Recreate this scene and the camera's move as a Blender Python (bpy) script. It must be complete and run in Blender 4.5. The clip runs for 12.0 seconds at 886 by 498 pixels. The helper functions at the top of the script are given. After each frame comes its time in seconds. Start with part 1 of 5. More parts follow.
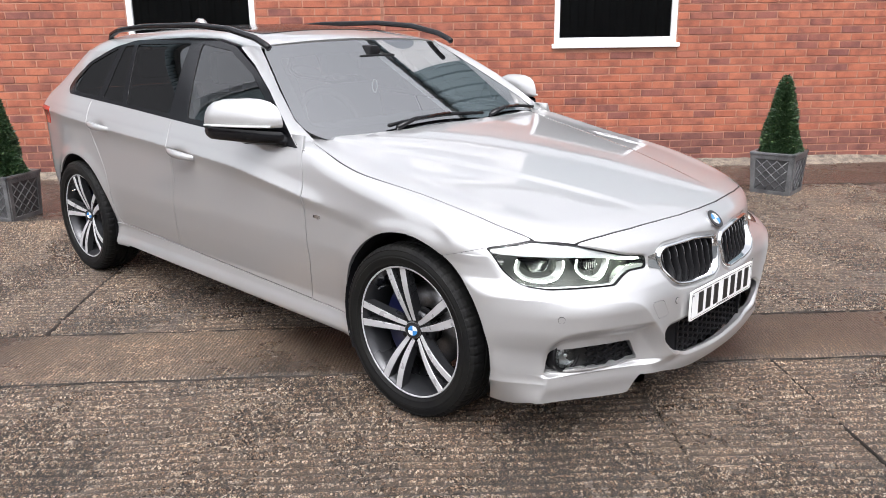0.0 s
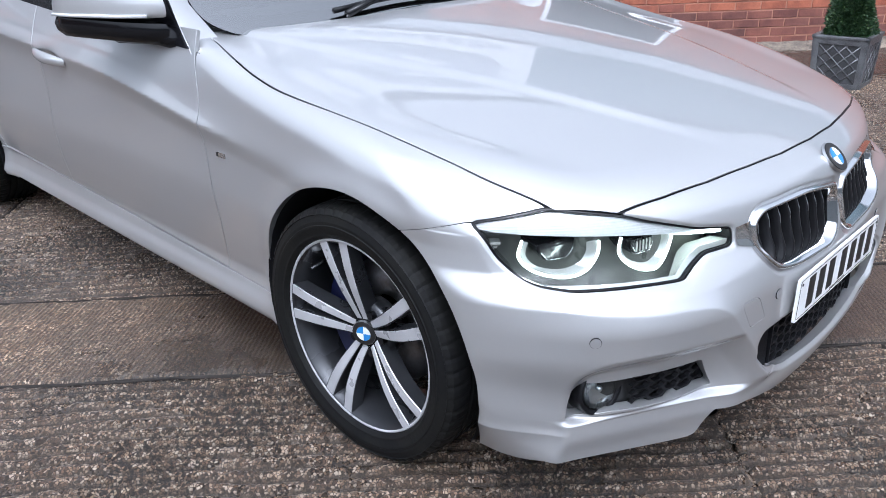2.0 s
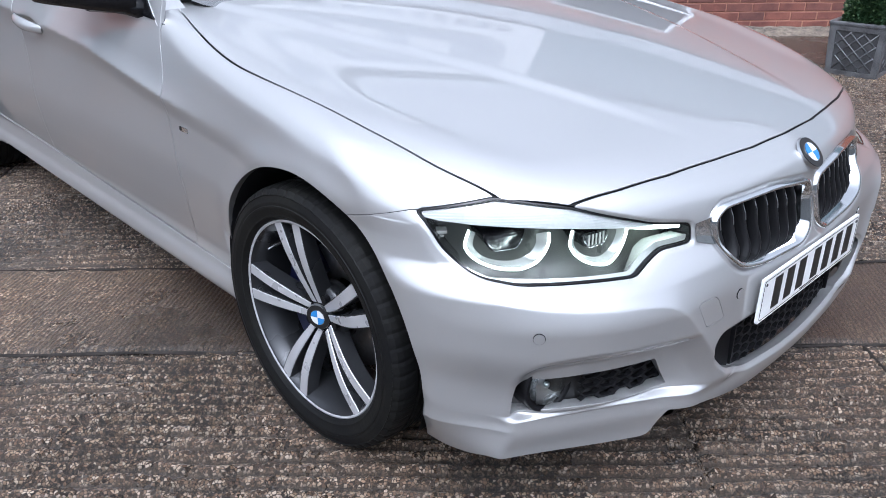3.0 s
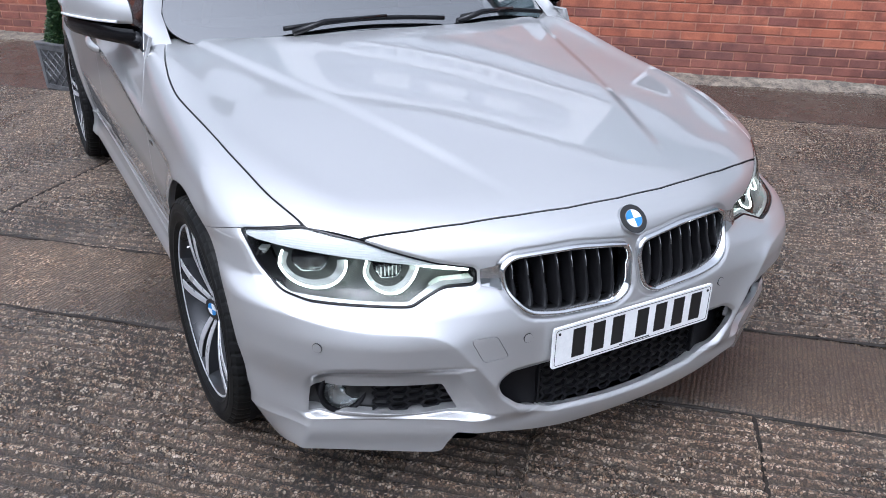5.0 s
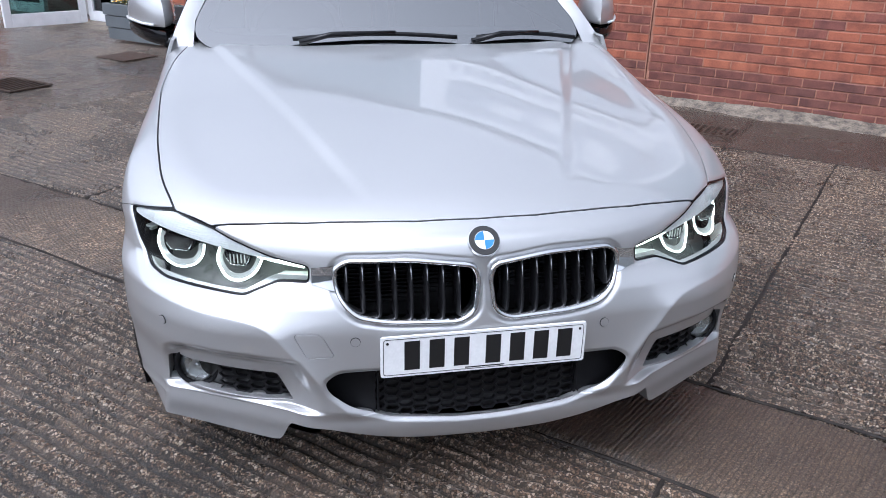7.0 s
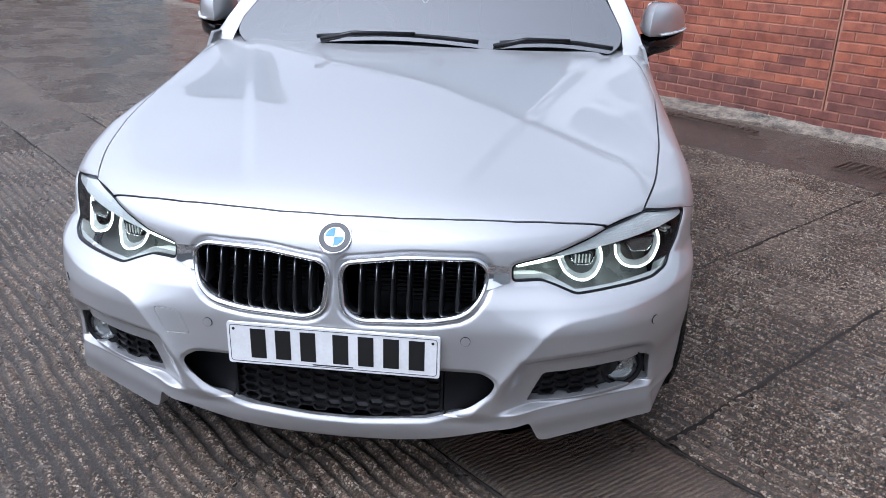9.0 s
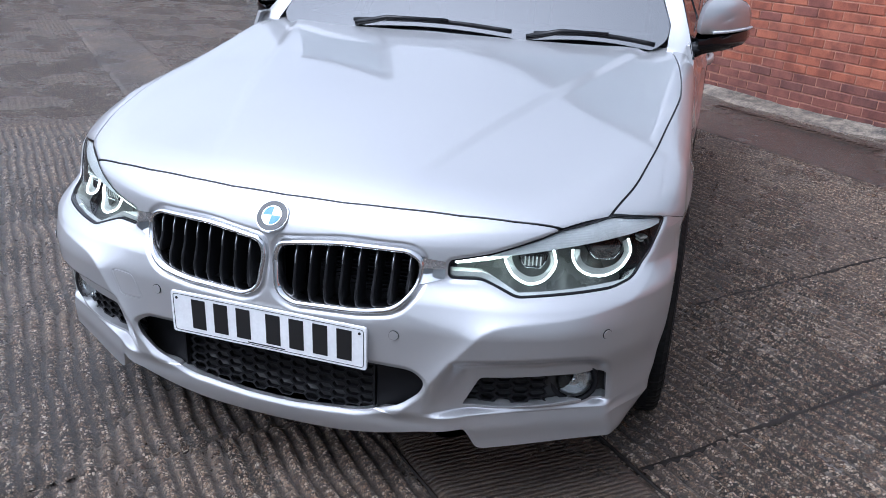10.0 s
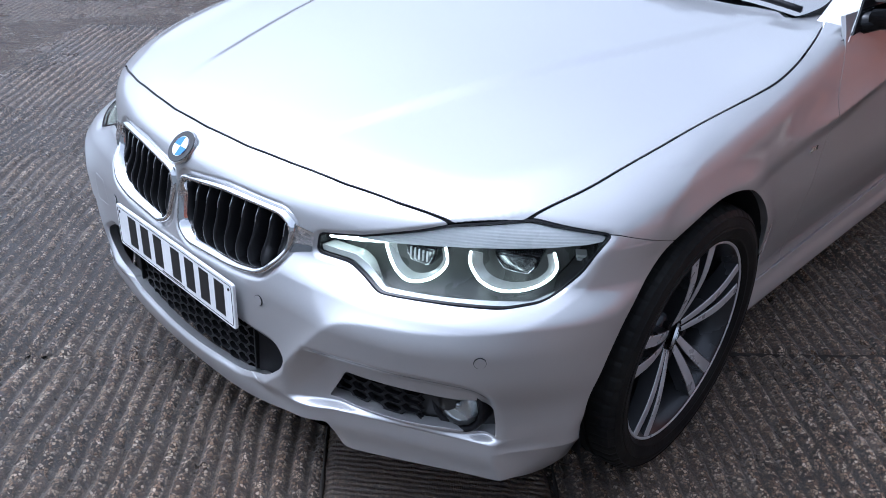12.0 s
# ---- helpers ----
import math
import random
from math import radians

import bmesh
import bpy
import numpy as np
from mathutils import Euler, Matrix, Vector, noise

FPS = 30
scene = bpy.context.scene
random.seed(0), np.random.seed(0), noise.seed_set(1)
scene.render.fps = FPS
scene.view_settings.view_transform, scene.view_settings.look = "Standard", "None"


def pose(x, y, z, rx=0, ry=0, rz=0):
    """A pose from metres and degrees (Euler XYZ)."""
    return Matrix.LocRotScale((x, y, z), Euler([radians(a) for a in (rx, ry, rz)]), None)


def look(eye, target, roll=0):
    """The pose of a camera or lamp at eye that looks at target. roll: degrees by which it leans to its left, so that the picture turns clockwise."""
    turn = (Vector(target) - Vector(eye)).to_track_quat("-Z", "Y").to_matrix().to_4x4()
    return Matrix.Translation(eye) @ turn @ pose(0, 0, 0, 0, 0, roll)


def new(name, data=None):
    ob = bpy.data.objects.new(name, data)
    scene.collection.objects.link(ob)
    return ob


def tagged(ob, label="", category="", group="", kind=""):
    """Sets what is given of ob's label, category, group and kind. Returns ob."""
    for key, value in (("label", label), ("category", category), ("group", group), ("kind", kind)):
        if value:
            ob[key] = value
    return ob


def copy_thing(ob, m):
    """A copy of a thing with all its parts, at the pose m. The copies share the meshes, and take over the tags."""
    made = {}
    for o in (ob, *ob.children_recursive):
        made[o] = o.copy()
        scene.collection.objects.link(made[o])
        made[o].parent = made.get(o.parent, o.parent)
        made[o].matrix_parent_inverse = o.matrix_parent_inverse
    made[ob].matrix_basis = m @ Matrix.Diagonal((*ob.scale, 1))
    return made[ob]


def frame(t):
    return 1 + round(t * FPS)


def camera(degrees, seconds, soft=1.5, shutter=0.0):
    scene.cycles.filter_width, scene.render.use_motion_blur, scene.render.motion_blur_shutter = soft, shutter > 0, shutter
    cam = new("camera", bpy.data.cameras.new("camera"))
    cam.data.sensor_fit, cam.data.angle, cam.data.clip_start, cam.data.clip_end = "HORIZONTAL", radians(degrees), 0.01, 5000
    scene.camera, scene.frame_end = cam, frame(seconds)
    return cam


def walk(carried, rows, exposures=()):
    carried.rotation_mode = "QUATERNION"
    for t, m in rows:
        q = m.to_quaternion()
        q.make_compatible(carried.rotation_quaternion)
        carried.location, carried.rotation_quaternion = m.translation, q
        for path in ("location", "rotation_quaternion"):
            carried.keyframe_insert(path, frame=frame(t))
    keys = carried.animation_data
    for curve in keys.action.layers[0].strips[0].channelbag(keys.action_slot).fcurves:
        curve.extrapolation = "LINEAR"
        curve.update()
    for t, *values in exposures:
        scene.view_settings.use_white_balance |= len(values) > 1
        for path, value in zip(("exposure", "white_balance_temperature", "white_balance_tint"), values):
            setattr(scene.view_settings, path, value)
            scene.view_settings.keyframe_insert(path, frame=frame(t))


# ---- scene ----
# A silver estate car stands at an angle to a brick wall on wet ribbed concrete.
# x: the car's forward, y: its left, z: up; the origin lies under the front axle.
cam = camera(58.3, 12.0, 0.75)
PATH = [
    (0, (2.004, -2.797, 1.442), (0.677, -1.405, 0.891), -0.7),
    (0.5, (1.79, -2.564, 1.403), (0.478, -1.185, 0.79), -1.0),
    (1, (1.616, -2.281, 1.359), (0.314, -0.925, 0.677), -1.4),
    (1.5, (1.478, -2.088, 1.336), (0.185, -0.762, 0.582), -1.8),
    (2, (1.343, -1.941, 1.316), (0.062, -0.641, 0.497), -1.7),
    (2.5, (1.305, -1.861, 1.311), (0.026, -0.588, 0.45), -1.2),
    (3, (1.411, -1.796, 1.315), (0.111, -0.552, 0.442), -0.4),
    (3.2, (1.502, -1.767, 1.329), (0.188, -0.538, 0.455), -0.1),
    (4.8, (2.013, -1.358, 1.45), (0.461, -0.411, 0.617), 0.9),
    (5, (2.08, -1.297, 1.448), (0.5, -0.392, 0.62), 0.9),
    (5.5, (2.279, -1.13, 1.488), (0.629, -0.344, 0.676), 1.0),
    (6, (2.371, -0.925, 1.466), (0.654, -0.273, 0.673), 1.1),
    (6.5, (2.381, -0.674, 1.45), (0.616, -0.153, 0.667), 1.3),
    (7, (2.454, -0.461, 1.438), (0.651, -0.08, 0.661), 1.2),
    (7.2, (2.512, -0.351, 1.442), (0.693, -0.037, 0.672), 1.0),
    (8.8, (2.452, 0.349, 1.393), (0.602, 0.206, 0.646), 1.4),
    (9, (2.439, 0.443, 1.393), (0.595, 0.238, 0.645), 1.4),
    (9.5, (2.409, 0.703, 1.393), (0.593, 0.327, 0.644), 1.8),
    (10, (2.27, 0.892, 1.366), (0.507, 0.341, 0.6), 2.4),
    (10.5, (2.092, 1.043, 1.348), (0.408, 0.319, 0.549), 2.8),
    (11, (1.941, 1.205, 1.33), (0.363, 0.315, 0.483), 3.1),
    (11.5, (1.763, 1.403, 1.363), (0.313, 0.359, 0.465), 3.4),
    (12, (1.537, 1.528, 1.373), (0.245, 0.329, 0.427), 3.5),
]
EXPOSURES = [(0.0, 1.38, 6300, 13), (1.0, 1.32, 6000, 12.5), (2.0, 1.17, 5500, 12), (5.0, 0.98, 5550, 13), (9.0, 0.91, 5450, 13.5), (12.0, 0.94, 5150, 13)]
walk(cam, [(t, look(eye, target, roll)) for t, eye, target, roll in PATH], EXPOSURES)

# ---- sky and sun: a bright overcast day ----
world = bpy.data.worlds.new("overcast_sky")
scene.world = world
world.use_nodes = True
wn, wl = world.node_tree.nodes, world.node_tree.links
sky = wn.new("ShaderNodeTexSky")
sky.sky_type, sky.sun_disc = "NISHITA", False
sky.sun_elevation, sky.sun_rotation = radians(63), radians(143)
sky.air_density, sky.dust_density, sky.ozone_density = 1.0, 6.0, 1.0
grey = wn.new("ShaderNodeHueSaturation")
grey.inputs["Saturation"].default_value = 0.14
wl.new(sky.outputs[0], grey.inputs["Color"])
wl.new(grey.outputs[0], wn["Background"].inputs[0])
wn["Background"].inputs[1].default_value = 0.15
sun = new("sun", bpy.data.lights.new("sun", "SUN"))
sun.data.energy, sun.data.angle, sun.data.color = 0.5, radians(60), (1.0, 0.98, 0.95)
sun.matrix_world = look((.95, -1.26, 3.0), (0, 0, 0))

# ---- materials ----
def mat(name, base, rough=0.5, metal=0.0, alt=None, scale=8.0, fine=120.0, bump=0.0, bump_scale=None, coat=0.0, spec=0.5, dark=0.0, rvar=0.08, coord="Object"):
    """A painted, plastic or stone-like surface: two tones mixed at two scales, uneven gloss, fine relief."""
    m = bpy.data.materials.new(name)
    m.use_nodes = True
    n, l = m.node_tree.nodes, m.node_tree.links
    p = n["Principled BSDF"]
    p.inputs["Metallic"].default_value, p.inputs["Coat Weight"].default_value = metal, coat
    p.inputs["Coat Roughness"].default_value, p.inputs["Specular IOR Level"].default_value = 0.03, spec
    tc = n.new("ShaderNodeTexCoord")
    big, small = n.new("ShaderNodeTexNoise"), n.new("ShaderNodeTexNoise")
    for t, s, d in ((big, scale, 3.0), (small, fine, 2.0)):
        t.inputs["Scale"].default_value, t.inputs["Detail"].default_value = s, d
        l.new(tc.outputs[coord], t.inputs["Vector"])
    add = n.new("ShaderNodeMath")
    add.operation = "MULTIPLY_ADD"
    l.new(small.outputs[0], add.inputs[0])
    add.inputs[1].default_value = 0.6
    l.new(big.outputs[0], add.inputs[2])
    ramp = n.new("ShaderNodeValToRGB")
    alt = alt or tuple(c * 0.88 for c in base)
    ramp.color_ramp.elements[0].position, ramp.color_ramp.elements[1].position = 0.6, 1.0
    ramp.color_ramp.elements[0].color, ramp.color_ramp.elements[1].color = (*alt, 1), (*base, 1)
    l.new(add.outputs[0], ramp.inputs[0])
    l.new(ramp.outputs[0], p.inputs["Base Color"])
    r = n.new("ShaderNodeMapRange")
    r.inputs["From Min"].default_value, r.inputs["From Max"].default_value = 0.3, 0.7
    r.inputs["To Min"].default_value, r.inputs["To Max"].default_value = max(rough - rvar, 0.0), min(rough + rvar, 1.0)
    l.new(big.outputs[0], r.inputs["Value"])
    l.new(r.outputs[0], p.inputs["Roughness"])
    if bump:
        b, src = n.new("ShaderNodeBump"), small
        if bump_scale:
            src = n.new("ShaderNodeTexNoise")
            src.inputs["Scale"].default_value, src.inputs["Detail"].default_value = bump_scale, 4.0
            l.new(tc.outputs[coord], src.inputs["Vector"])
        b.inputs["Strength"].default_value, b.inputs["Distance"].default_value = 1.0, bump
        l.new(src.outputs[0], b.inputs["Height"])
        l.new(b.outputs[0], p.inputs["Normal"])
    return m


def glow(name, color, strength):
    m = mat(name, color, 0.3)
    p = m.node_tree.nodes["Principled BSDF"]
    p.inputs["Emission Color"].default_value, p.inputs["Emission Strength"].default_value = (*color, 1), strength
    return m


def glass(name, tint, rough=0.0, ior=1.45):
    """Thin clear or tinted glass: seen through straight, with a mirror gloss."""
    m = bpy.data.materials.new(name)
    m.use_nodes = True
    n, l = m.node_tree.nodes, m.node_tree.links
    n.remove(n["Principled BSDF"])
    clear, gloss, mix, fres = n.new("ShaderNodeBsdfTransparent"), n.new("ShaderNodeBsdfGlossy"), n.new("ShaderNodeMixShader"), n.new("ShaderNodeFresnel")
    clear.inputs[0].default_value = (*tint, 1)
    gloss.inputs["Roughness"].default_value = rough
    fres.inputs["IOR"].default_value = ior
    l.new(fres.outputs[0], mix.inputs[0])
    l.new(clear.outputs[0], mix.inputs[1])
    l.new(gloss.outputs[0], mix.inputs[2])
    l.new(mix.outputs[0], n["Material Output"].inputs[0])
    return m


PAINT = mat("silver_metallic_paint", (0.465, 0.465, 0.463), 0.42, 0.64, (0.445, 0.445, 0.444), 1.5, 2500.0, coat=1.0, rvar=0.02)
PAINT.node_tree.nodes["Principled BSDF"].inputs["Coat IOR"].default_value = 1.9
BLACK = mat("black_plastic", (0.006, 0.006, 0.007), 0.5, spec=0.2, bump=0.0002, fine=700.0)
GLOSS = mat("gloss_black_trim", (0.006, 0.006, 0.007), 0.12, rvar=0.03, spec=0.3)
CHROME = mat("chrome", (0.78, 0.79, 0.80), 0.08, 1.0, (0.74, 0.75, 0.76), rvar=0.03)
SATIN = mat("satin_aluminium", (0.55, 0.56, 0.57), 0.28, 1.0, rvar=0.05)
RUBBER = mat("tyre_rubber", (0.006, 0.006, 0.0065), 0.55, 0.0, (0.010, 0.010, 0.009), 6.0, 90.0, bump=0.0005, spec=0.12)
RIMDARK = mat("dark_grey_rim_paint", (0.030, 0.031, 0.034), 0.30, 0.45, coat=0.15)
RIMFACE = mat("machined_rim_face", (0.50, 0.50, 0.51), 0.32, 0.35, (0.45, 0.45, 0.46), 20.0, 500.0)
GLASS = glass("windscreen_glass", (0.50, 0.60, 0.58), ior=6.5)
TINT = glass("dark_privacy_glass", (0.10, 0.11, 0.12), ior=2.0)
DOORGLASS = glass("green_side_glass", (0.32, 0.45, 0.43), ior=2.0)
LENS = glass("clear_lamp_lens", (0.93, 0.95, 0.94), ior=1.35)
LAMPGREY = mat("lamp_housing_grey", (0.085, 0.088, 0.082), 0.3, 0.2)
LAMPSILVER = mat("lamp_silver_trim", (0.62, 0.63, 0.61), 0.2, 0.5)
PROJECTOR = mat("smoked_projector_lens", (0.30, 0.31, 0.31), 0.12, 0.85, (0.05, 0.05, 0.05), 45.0, 160.0)
FROST = mat("frosted_lamp_strip", (0.62, 0.63, 0.63), 0.3)
fn, fl = FROST.node_tree.nodes, FROST.node_tree.links
lines, lift = fn.new("ShaderNodeTexWave"), fn.new("ShaderNodeBump")
lines.bands_direction = "Z"
lines.inputs["Scale"].default_value = 60.0
lift.inputs["Distance"].default_value = 0.0004
fl.new(fn["Texture Coordinate"].outputs["Object"], lines.inputs["Vector"])
fl.new(lines.outputs["Fac"], lift.inputs["Height"])
fl.new(lift.outputs[0], fn["Principled BSDF"].inputs["Normal"])
LED = glow("white_led_light", (0.93, 1.0, 0.86), 5.0)
SLAT = mat("satin_black_slat", (0.009, 0.009, 0.010), 0.40, rvar=0.05, spec=0.2)
RED = mat("red_lamp_lens", (0.42, 0.012, 0.015), 0.12, coat=1.0)
WHITE = mat("white_plate", (0.80, 0.80, 0.79), 0.35)
INK = mat("black_plate_paint", (0.012, 0.012, 0.012), 0.4)
BLUE = mat("blue_enamel", (0.03, 0.19, 0.48), 0.35)
ENAMEL = mat("white_enamel", (0.72, 0.73, 0.74), 0.35)
CABIN = mat("dark_cabin_trim", (0.03, 0.03, 0.031), 0.7, bump=0.0004)
BEIGE = mat("pale_headliner", (0.45, 0.44, 0.42), 0.85)
BLUECALIPER = mat("blue_brake_caliper", (0.006, 0.008, 0.040), 0.35, coat=0.5)
DISC = mat("brake_disc_steel", (0.30, 0.30, 0.31), 0.35, 1.0, (0.22, 0.21, 0.2))

# ---- building helpers ----
def empty(name, at=(0, 0, 0), turn=0.0):
    ob = new(name)
    ob.matrix_world = pose(*at, 0, 0, turn)
    return ob


def link(name, verts, faces, material, parent=None, label="", smooth=True, normals=None):
    """One mesh object from vertices and faces, under a thing or a part."""
    me = bpy.data.meshes.new(name)
    me.from_pydata([tuple(v) for v in verts], [], [tuple(f) for f in faces])
    me.materials.append(material)
    if smooth:
        me.shade_smooth()
    if normals is not None:
        me.normals_split_custom_set_from_vertices([tuple(v) for v in normals])
    ob = new(name, me)
    if parent is not None:
        ob.parent = parent
    if label:
        tagged(ob, label)
    return ob


def part(name, bm, material, parent=None, label="", smooth=False, angle=35.0):
    """Links a bmesh as one mesh object."""
    me = bpy.data.meshes.new(name)
    if smooth:
        for f in bm.faces:
            f.smooth = True
        for e in bm.edges:
            e.smooth = len(e.link_faces) != 2 or e.calc_face_angle(0) < radians(angle)
    bm.to_mesh(me)
    bm.free()
    me.materials.append(material)
    ob = new(name, me)
    if parent is not None:
        ob.parent = parent
    if label:
        tagged(ob, label)
    return ob


def box(bm, lo, hi, bevel=0.0, m=None):
    """A bevelled box between two corners."""
    c, s = [(a + b) / 2 for a, b in zip(lo, hi)], [abs(b - a) for a, b in zip(lo, hi)]
    out = bmesh.ops.create_cube(bm, size=1.0)
    bmesh.ops.scale(bm, vec=s, verts=out["verts"])
    bmesh.ops.translate(bm, vec=c, verts=out["verts"])
    vs = out["verts"]
    if bevel:
        es = list({e for v in vs for e in v.link_edges})
        r = bmesh.ops.bevel(bm, geom=es, offset=bevel, segments=2, affect="EDGES", profile=0.6)
        vs = list({v for f in r["faces"] for v in f.verts} | {v for v in vs if v.is_valid})
    if m is not None:
        bmesh.ops.transform(bm, matrix=m, verts=vs)
    return bm


def cyl(bm, r1, r2, depth, m, seg=24, caps=True):
    out = bmesh.ops.create_cone(bm, cap_ends=caps, segments=seg, radius1=r1, radius2=r2, depth=depth)
    bmesh.ops.transform(bm, matrix=m, verts=out["verts"])
    return bm


def lathe(profile, seg, axis="y"):
    """Vertices and faces of a profile of (radius, along) spun about the y axis."""
    n = len(profile)
    verts, faces = [], []
    for k in range(seg):
        a = 2 * math.pi * k / seg
        for r, h in profile:
            verts.append((r * math.cos(a), h, r * math.sin(a)))
    for k in range(seg):
        for i in range(n - 1):
            a, b = k * n + i, ((k + 1) % seg) * n + i
            faces.append((a, a + 1, b + 1, b))
    return verts, faces


def tube(points, radius, seg=8, closed=False):
    """Vertices and faces of a round bar along a line of points."""
    pts = [Vector(p) for p in points]
    n, verts, faces = len(pts), [], []
    up = Vector((0.123, 0.31, 0.94))
    for i, p in enumerate(pts):
        a = pts[(i - 1) % n] if closed or i else p
        b = pts[(i + 1) % n] if closed or i < n - 1 else p
        t = (b - a).normalized()
        u = t.cross(up).normalized()
        w = u.cross(t)
        r = radius[i] if isinstance(radius, (list, tuple)) else radius
        for k in range(seg):
            c = 2 * math.pi * k / seg
            verts.append(p + r * (math.cos(c) * u + math.sin(c) * w))
    for i in range(n if closed else n - 1):
        for k in range(seg):
            j = (i + 1) % n
            faces.append((i * seg + k, i * seg + (k + 1) % seg, j * seg + (k + 1) % seg, j * seg + k))
    if not closed:
        faces += [tuple(range(seg))[::-1], tuple((n - 1) * seg + k for k in range(seg))]
    return verts, faces


def ss(a, b, v):
    t = np.clip((v - a) / (b - a), 0, 1)
    return t * t * (3 - 2 * t)


def curve(xs, ys):
    """A smooth curve through a few knots, held flat in its overshoot."""
    xs, ys = np.array(xs, float), np.array(ys, float)
    h = np.diff(xs)
    d = np.diff(ys) / h
    m = np.zeros(len(xs))
    m[0], m[-1] = d[0], d[-1]
    for i in range(1, len(xs) - 1):
        m[i] = 0 if d[i - 1] * d[i] <= 0 else 2 * d[i - 1] * d[i] / (d[i - 1] + d[i])

    def f(v):
        v = np.asarray(v, float)
        i = np.clip(np.searchsorted(xs, v) - 1, 0, len(h) - 1)
        t = np.clip((v - xs[i]) / h[i], 0, 1)
        t2, t3 = t * t, t * t * t
        return (2 * t3 - 3 * t2 + 1) * ys[i] + (t3 - 2 * t2 + t) * h[i] * m[i] + (3 * t2 - 2 * t3) * ys[i + 1] + (t3 - t2) * h[i] * m[i + 1]
    return f


def rounded(points, radius=0.02, steps=5):
    """A closed outline with its corners rounded."""
    out, n = [], len(points)
    for i, p in enumerate(points):
        p = Vector(p)
        a, b = Vector(points[i - 1]), Vector(points[(i + 1) % n])
        r = min(radius, 0.45 * (a - p).length, 0.45 * (b - p).length)
        s, e = p + (a - p).normalized() * r, p + (b - p).normalized() * r
        for k in range(steps + 1):
            t = k / steps
            out.append(tuple((1 - t) ** 2 * s + 2 * t * (1 - t) * p + t * t * e))
    return out


def inside(poly, u, v):
    """Signed distance to a closed outline in a plane, positive inside."""
    u, v = np.asarray(u, float), np.asarray(v, float)
    best, inn = np.full(u.shape, 9.0), np.zeros(u.shape, bool)
    for i in range(len(poly)):
        (x0, y0), (x1, y1) = poly[i - 1], poly[i]
        ex, ey = x1 - x0, y1 - y0
        t = np.clip(((u - x0) * ex + (v - y0) * ey) / (ex * ex + ey * ey + 1e-12), 0, 1)
        best = np.minimum(best, np.hypot(u - x0 - t * ex, v - y0 - t * ey))
        cross = ((y0 > v) != (y1 > v)) & (u < (x1 - x0) * (v - y0) / (y1 - y0 + 1e-12) + x0)
        inn ^= cross
    return np.where(inn, best, -best)


def away(line, u, v):
    """Distance to an open line of points in a plane."""
    best = np.full(np.asarray(u, float).shape, 9.0)
    for (x0, y0), (x1, y1) in zip(line, line[1:]):
        ex, ey = x1 - x0, y1 - y0
        t = np.clip(((u - x0) * ex + (v - y0) * ey) / (ex * ex + ey * ey), 0, 1)
        best = np.minimum(best, np.hypot(u - x0 - t * ex, v - y0 - t * ey))
    return best


def sheet(p):
    """Vertices and faces of a grid of points."""
    n, m = p.shape[:2]
    i = np.arange(n * m).reshape(n, m)
    f = np.stack([i[:-1, :-1], i[1:, :-1], i[1:, 1:], i[:-1, 1:]], -1).reshape(-1, 4)
    return p.reshape(-1, 3), [tuple(q) for q in f.tolist()]


def clip(verts, faces, g):
    """What of a mesh lies where g is positive, cut clean along the line where it is nought."""
    val = g(verts[:, 0], verts[:, 1], verts[:, 2])
    pos = (val > 0).tolist()
    extra, made, out = [], {}, []
    for f in faces:
        k = sum(pos[i] for i in f)
        if k == len(f):
            out.append(f)
            continue
        if not k:
            continue
        q = []
        for a, b in zip(f, f[1:] + f[:1]):
            if pos[a]:
                q.append(a)
            if pos[a] != pos[b]:
                key = (a, b) if a < b else (b, a)
                if key not in made:
                    t = val[key[0]] / (val[key[0]] - val[key[1]])
                    made[key] = len(verts) + len(extra)
                    extra.append(verts[key[0]] * (1 - t) + verts[key[1]] * t)
                q.append(made[key])
        if len(q) > 2:
            out.append(tuple(q))
    if extra:
        verts = np.vstack([verts, np.array(extra)])
    used = sorted({i for f in out for i in f})
    back = {o: i for i, o in enumerate(used)}
    return verts[used] if used else np.zeros((0, 3)), [tuple(back[i] for i in f) for f in out]


def slope(F, v, e=0.0015):
    """Outward unit normals of the surface F = 0."""
    x, y, z = v.T
    g = np.stack([F(x + e, y, z) - F(x - e, y, z), F(x, y + e, z) - F(x, y - e, z), F(x, y, z + e) - F(x, y, z - e)], -1)
    return g / (np.linalg.norm(g, axis=1, keepdims=True) + 1e-12)


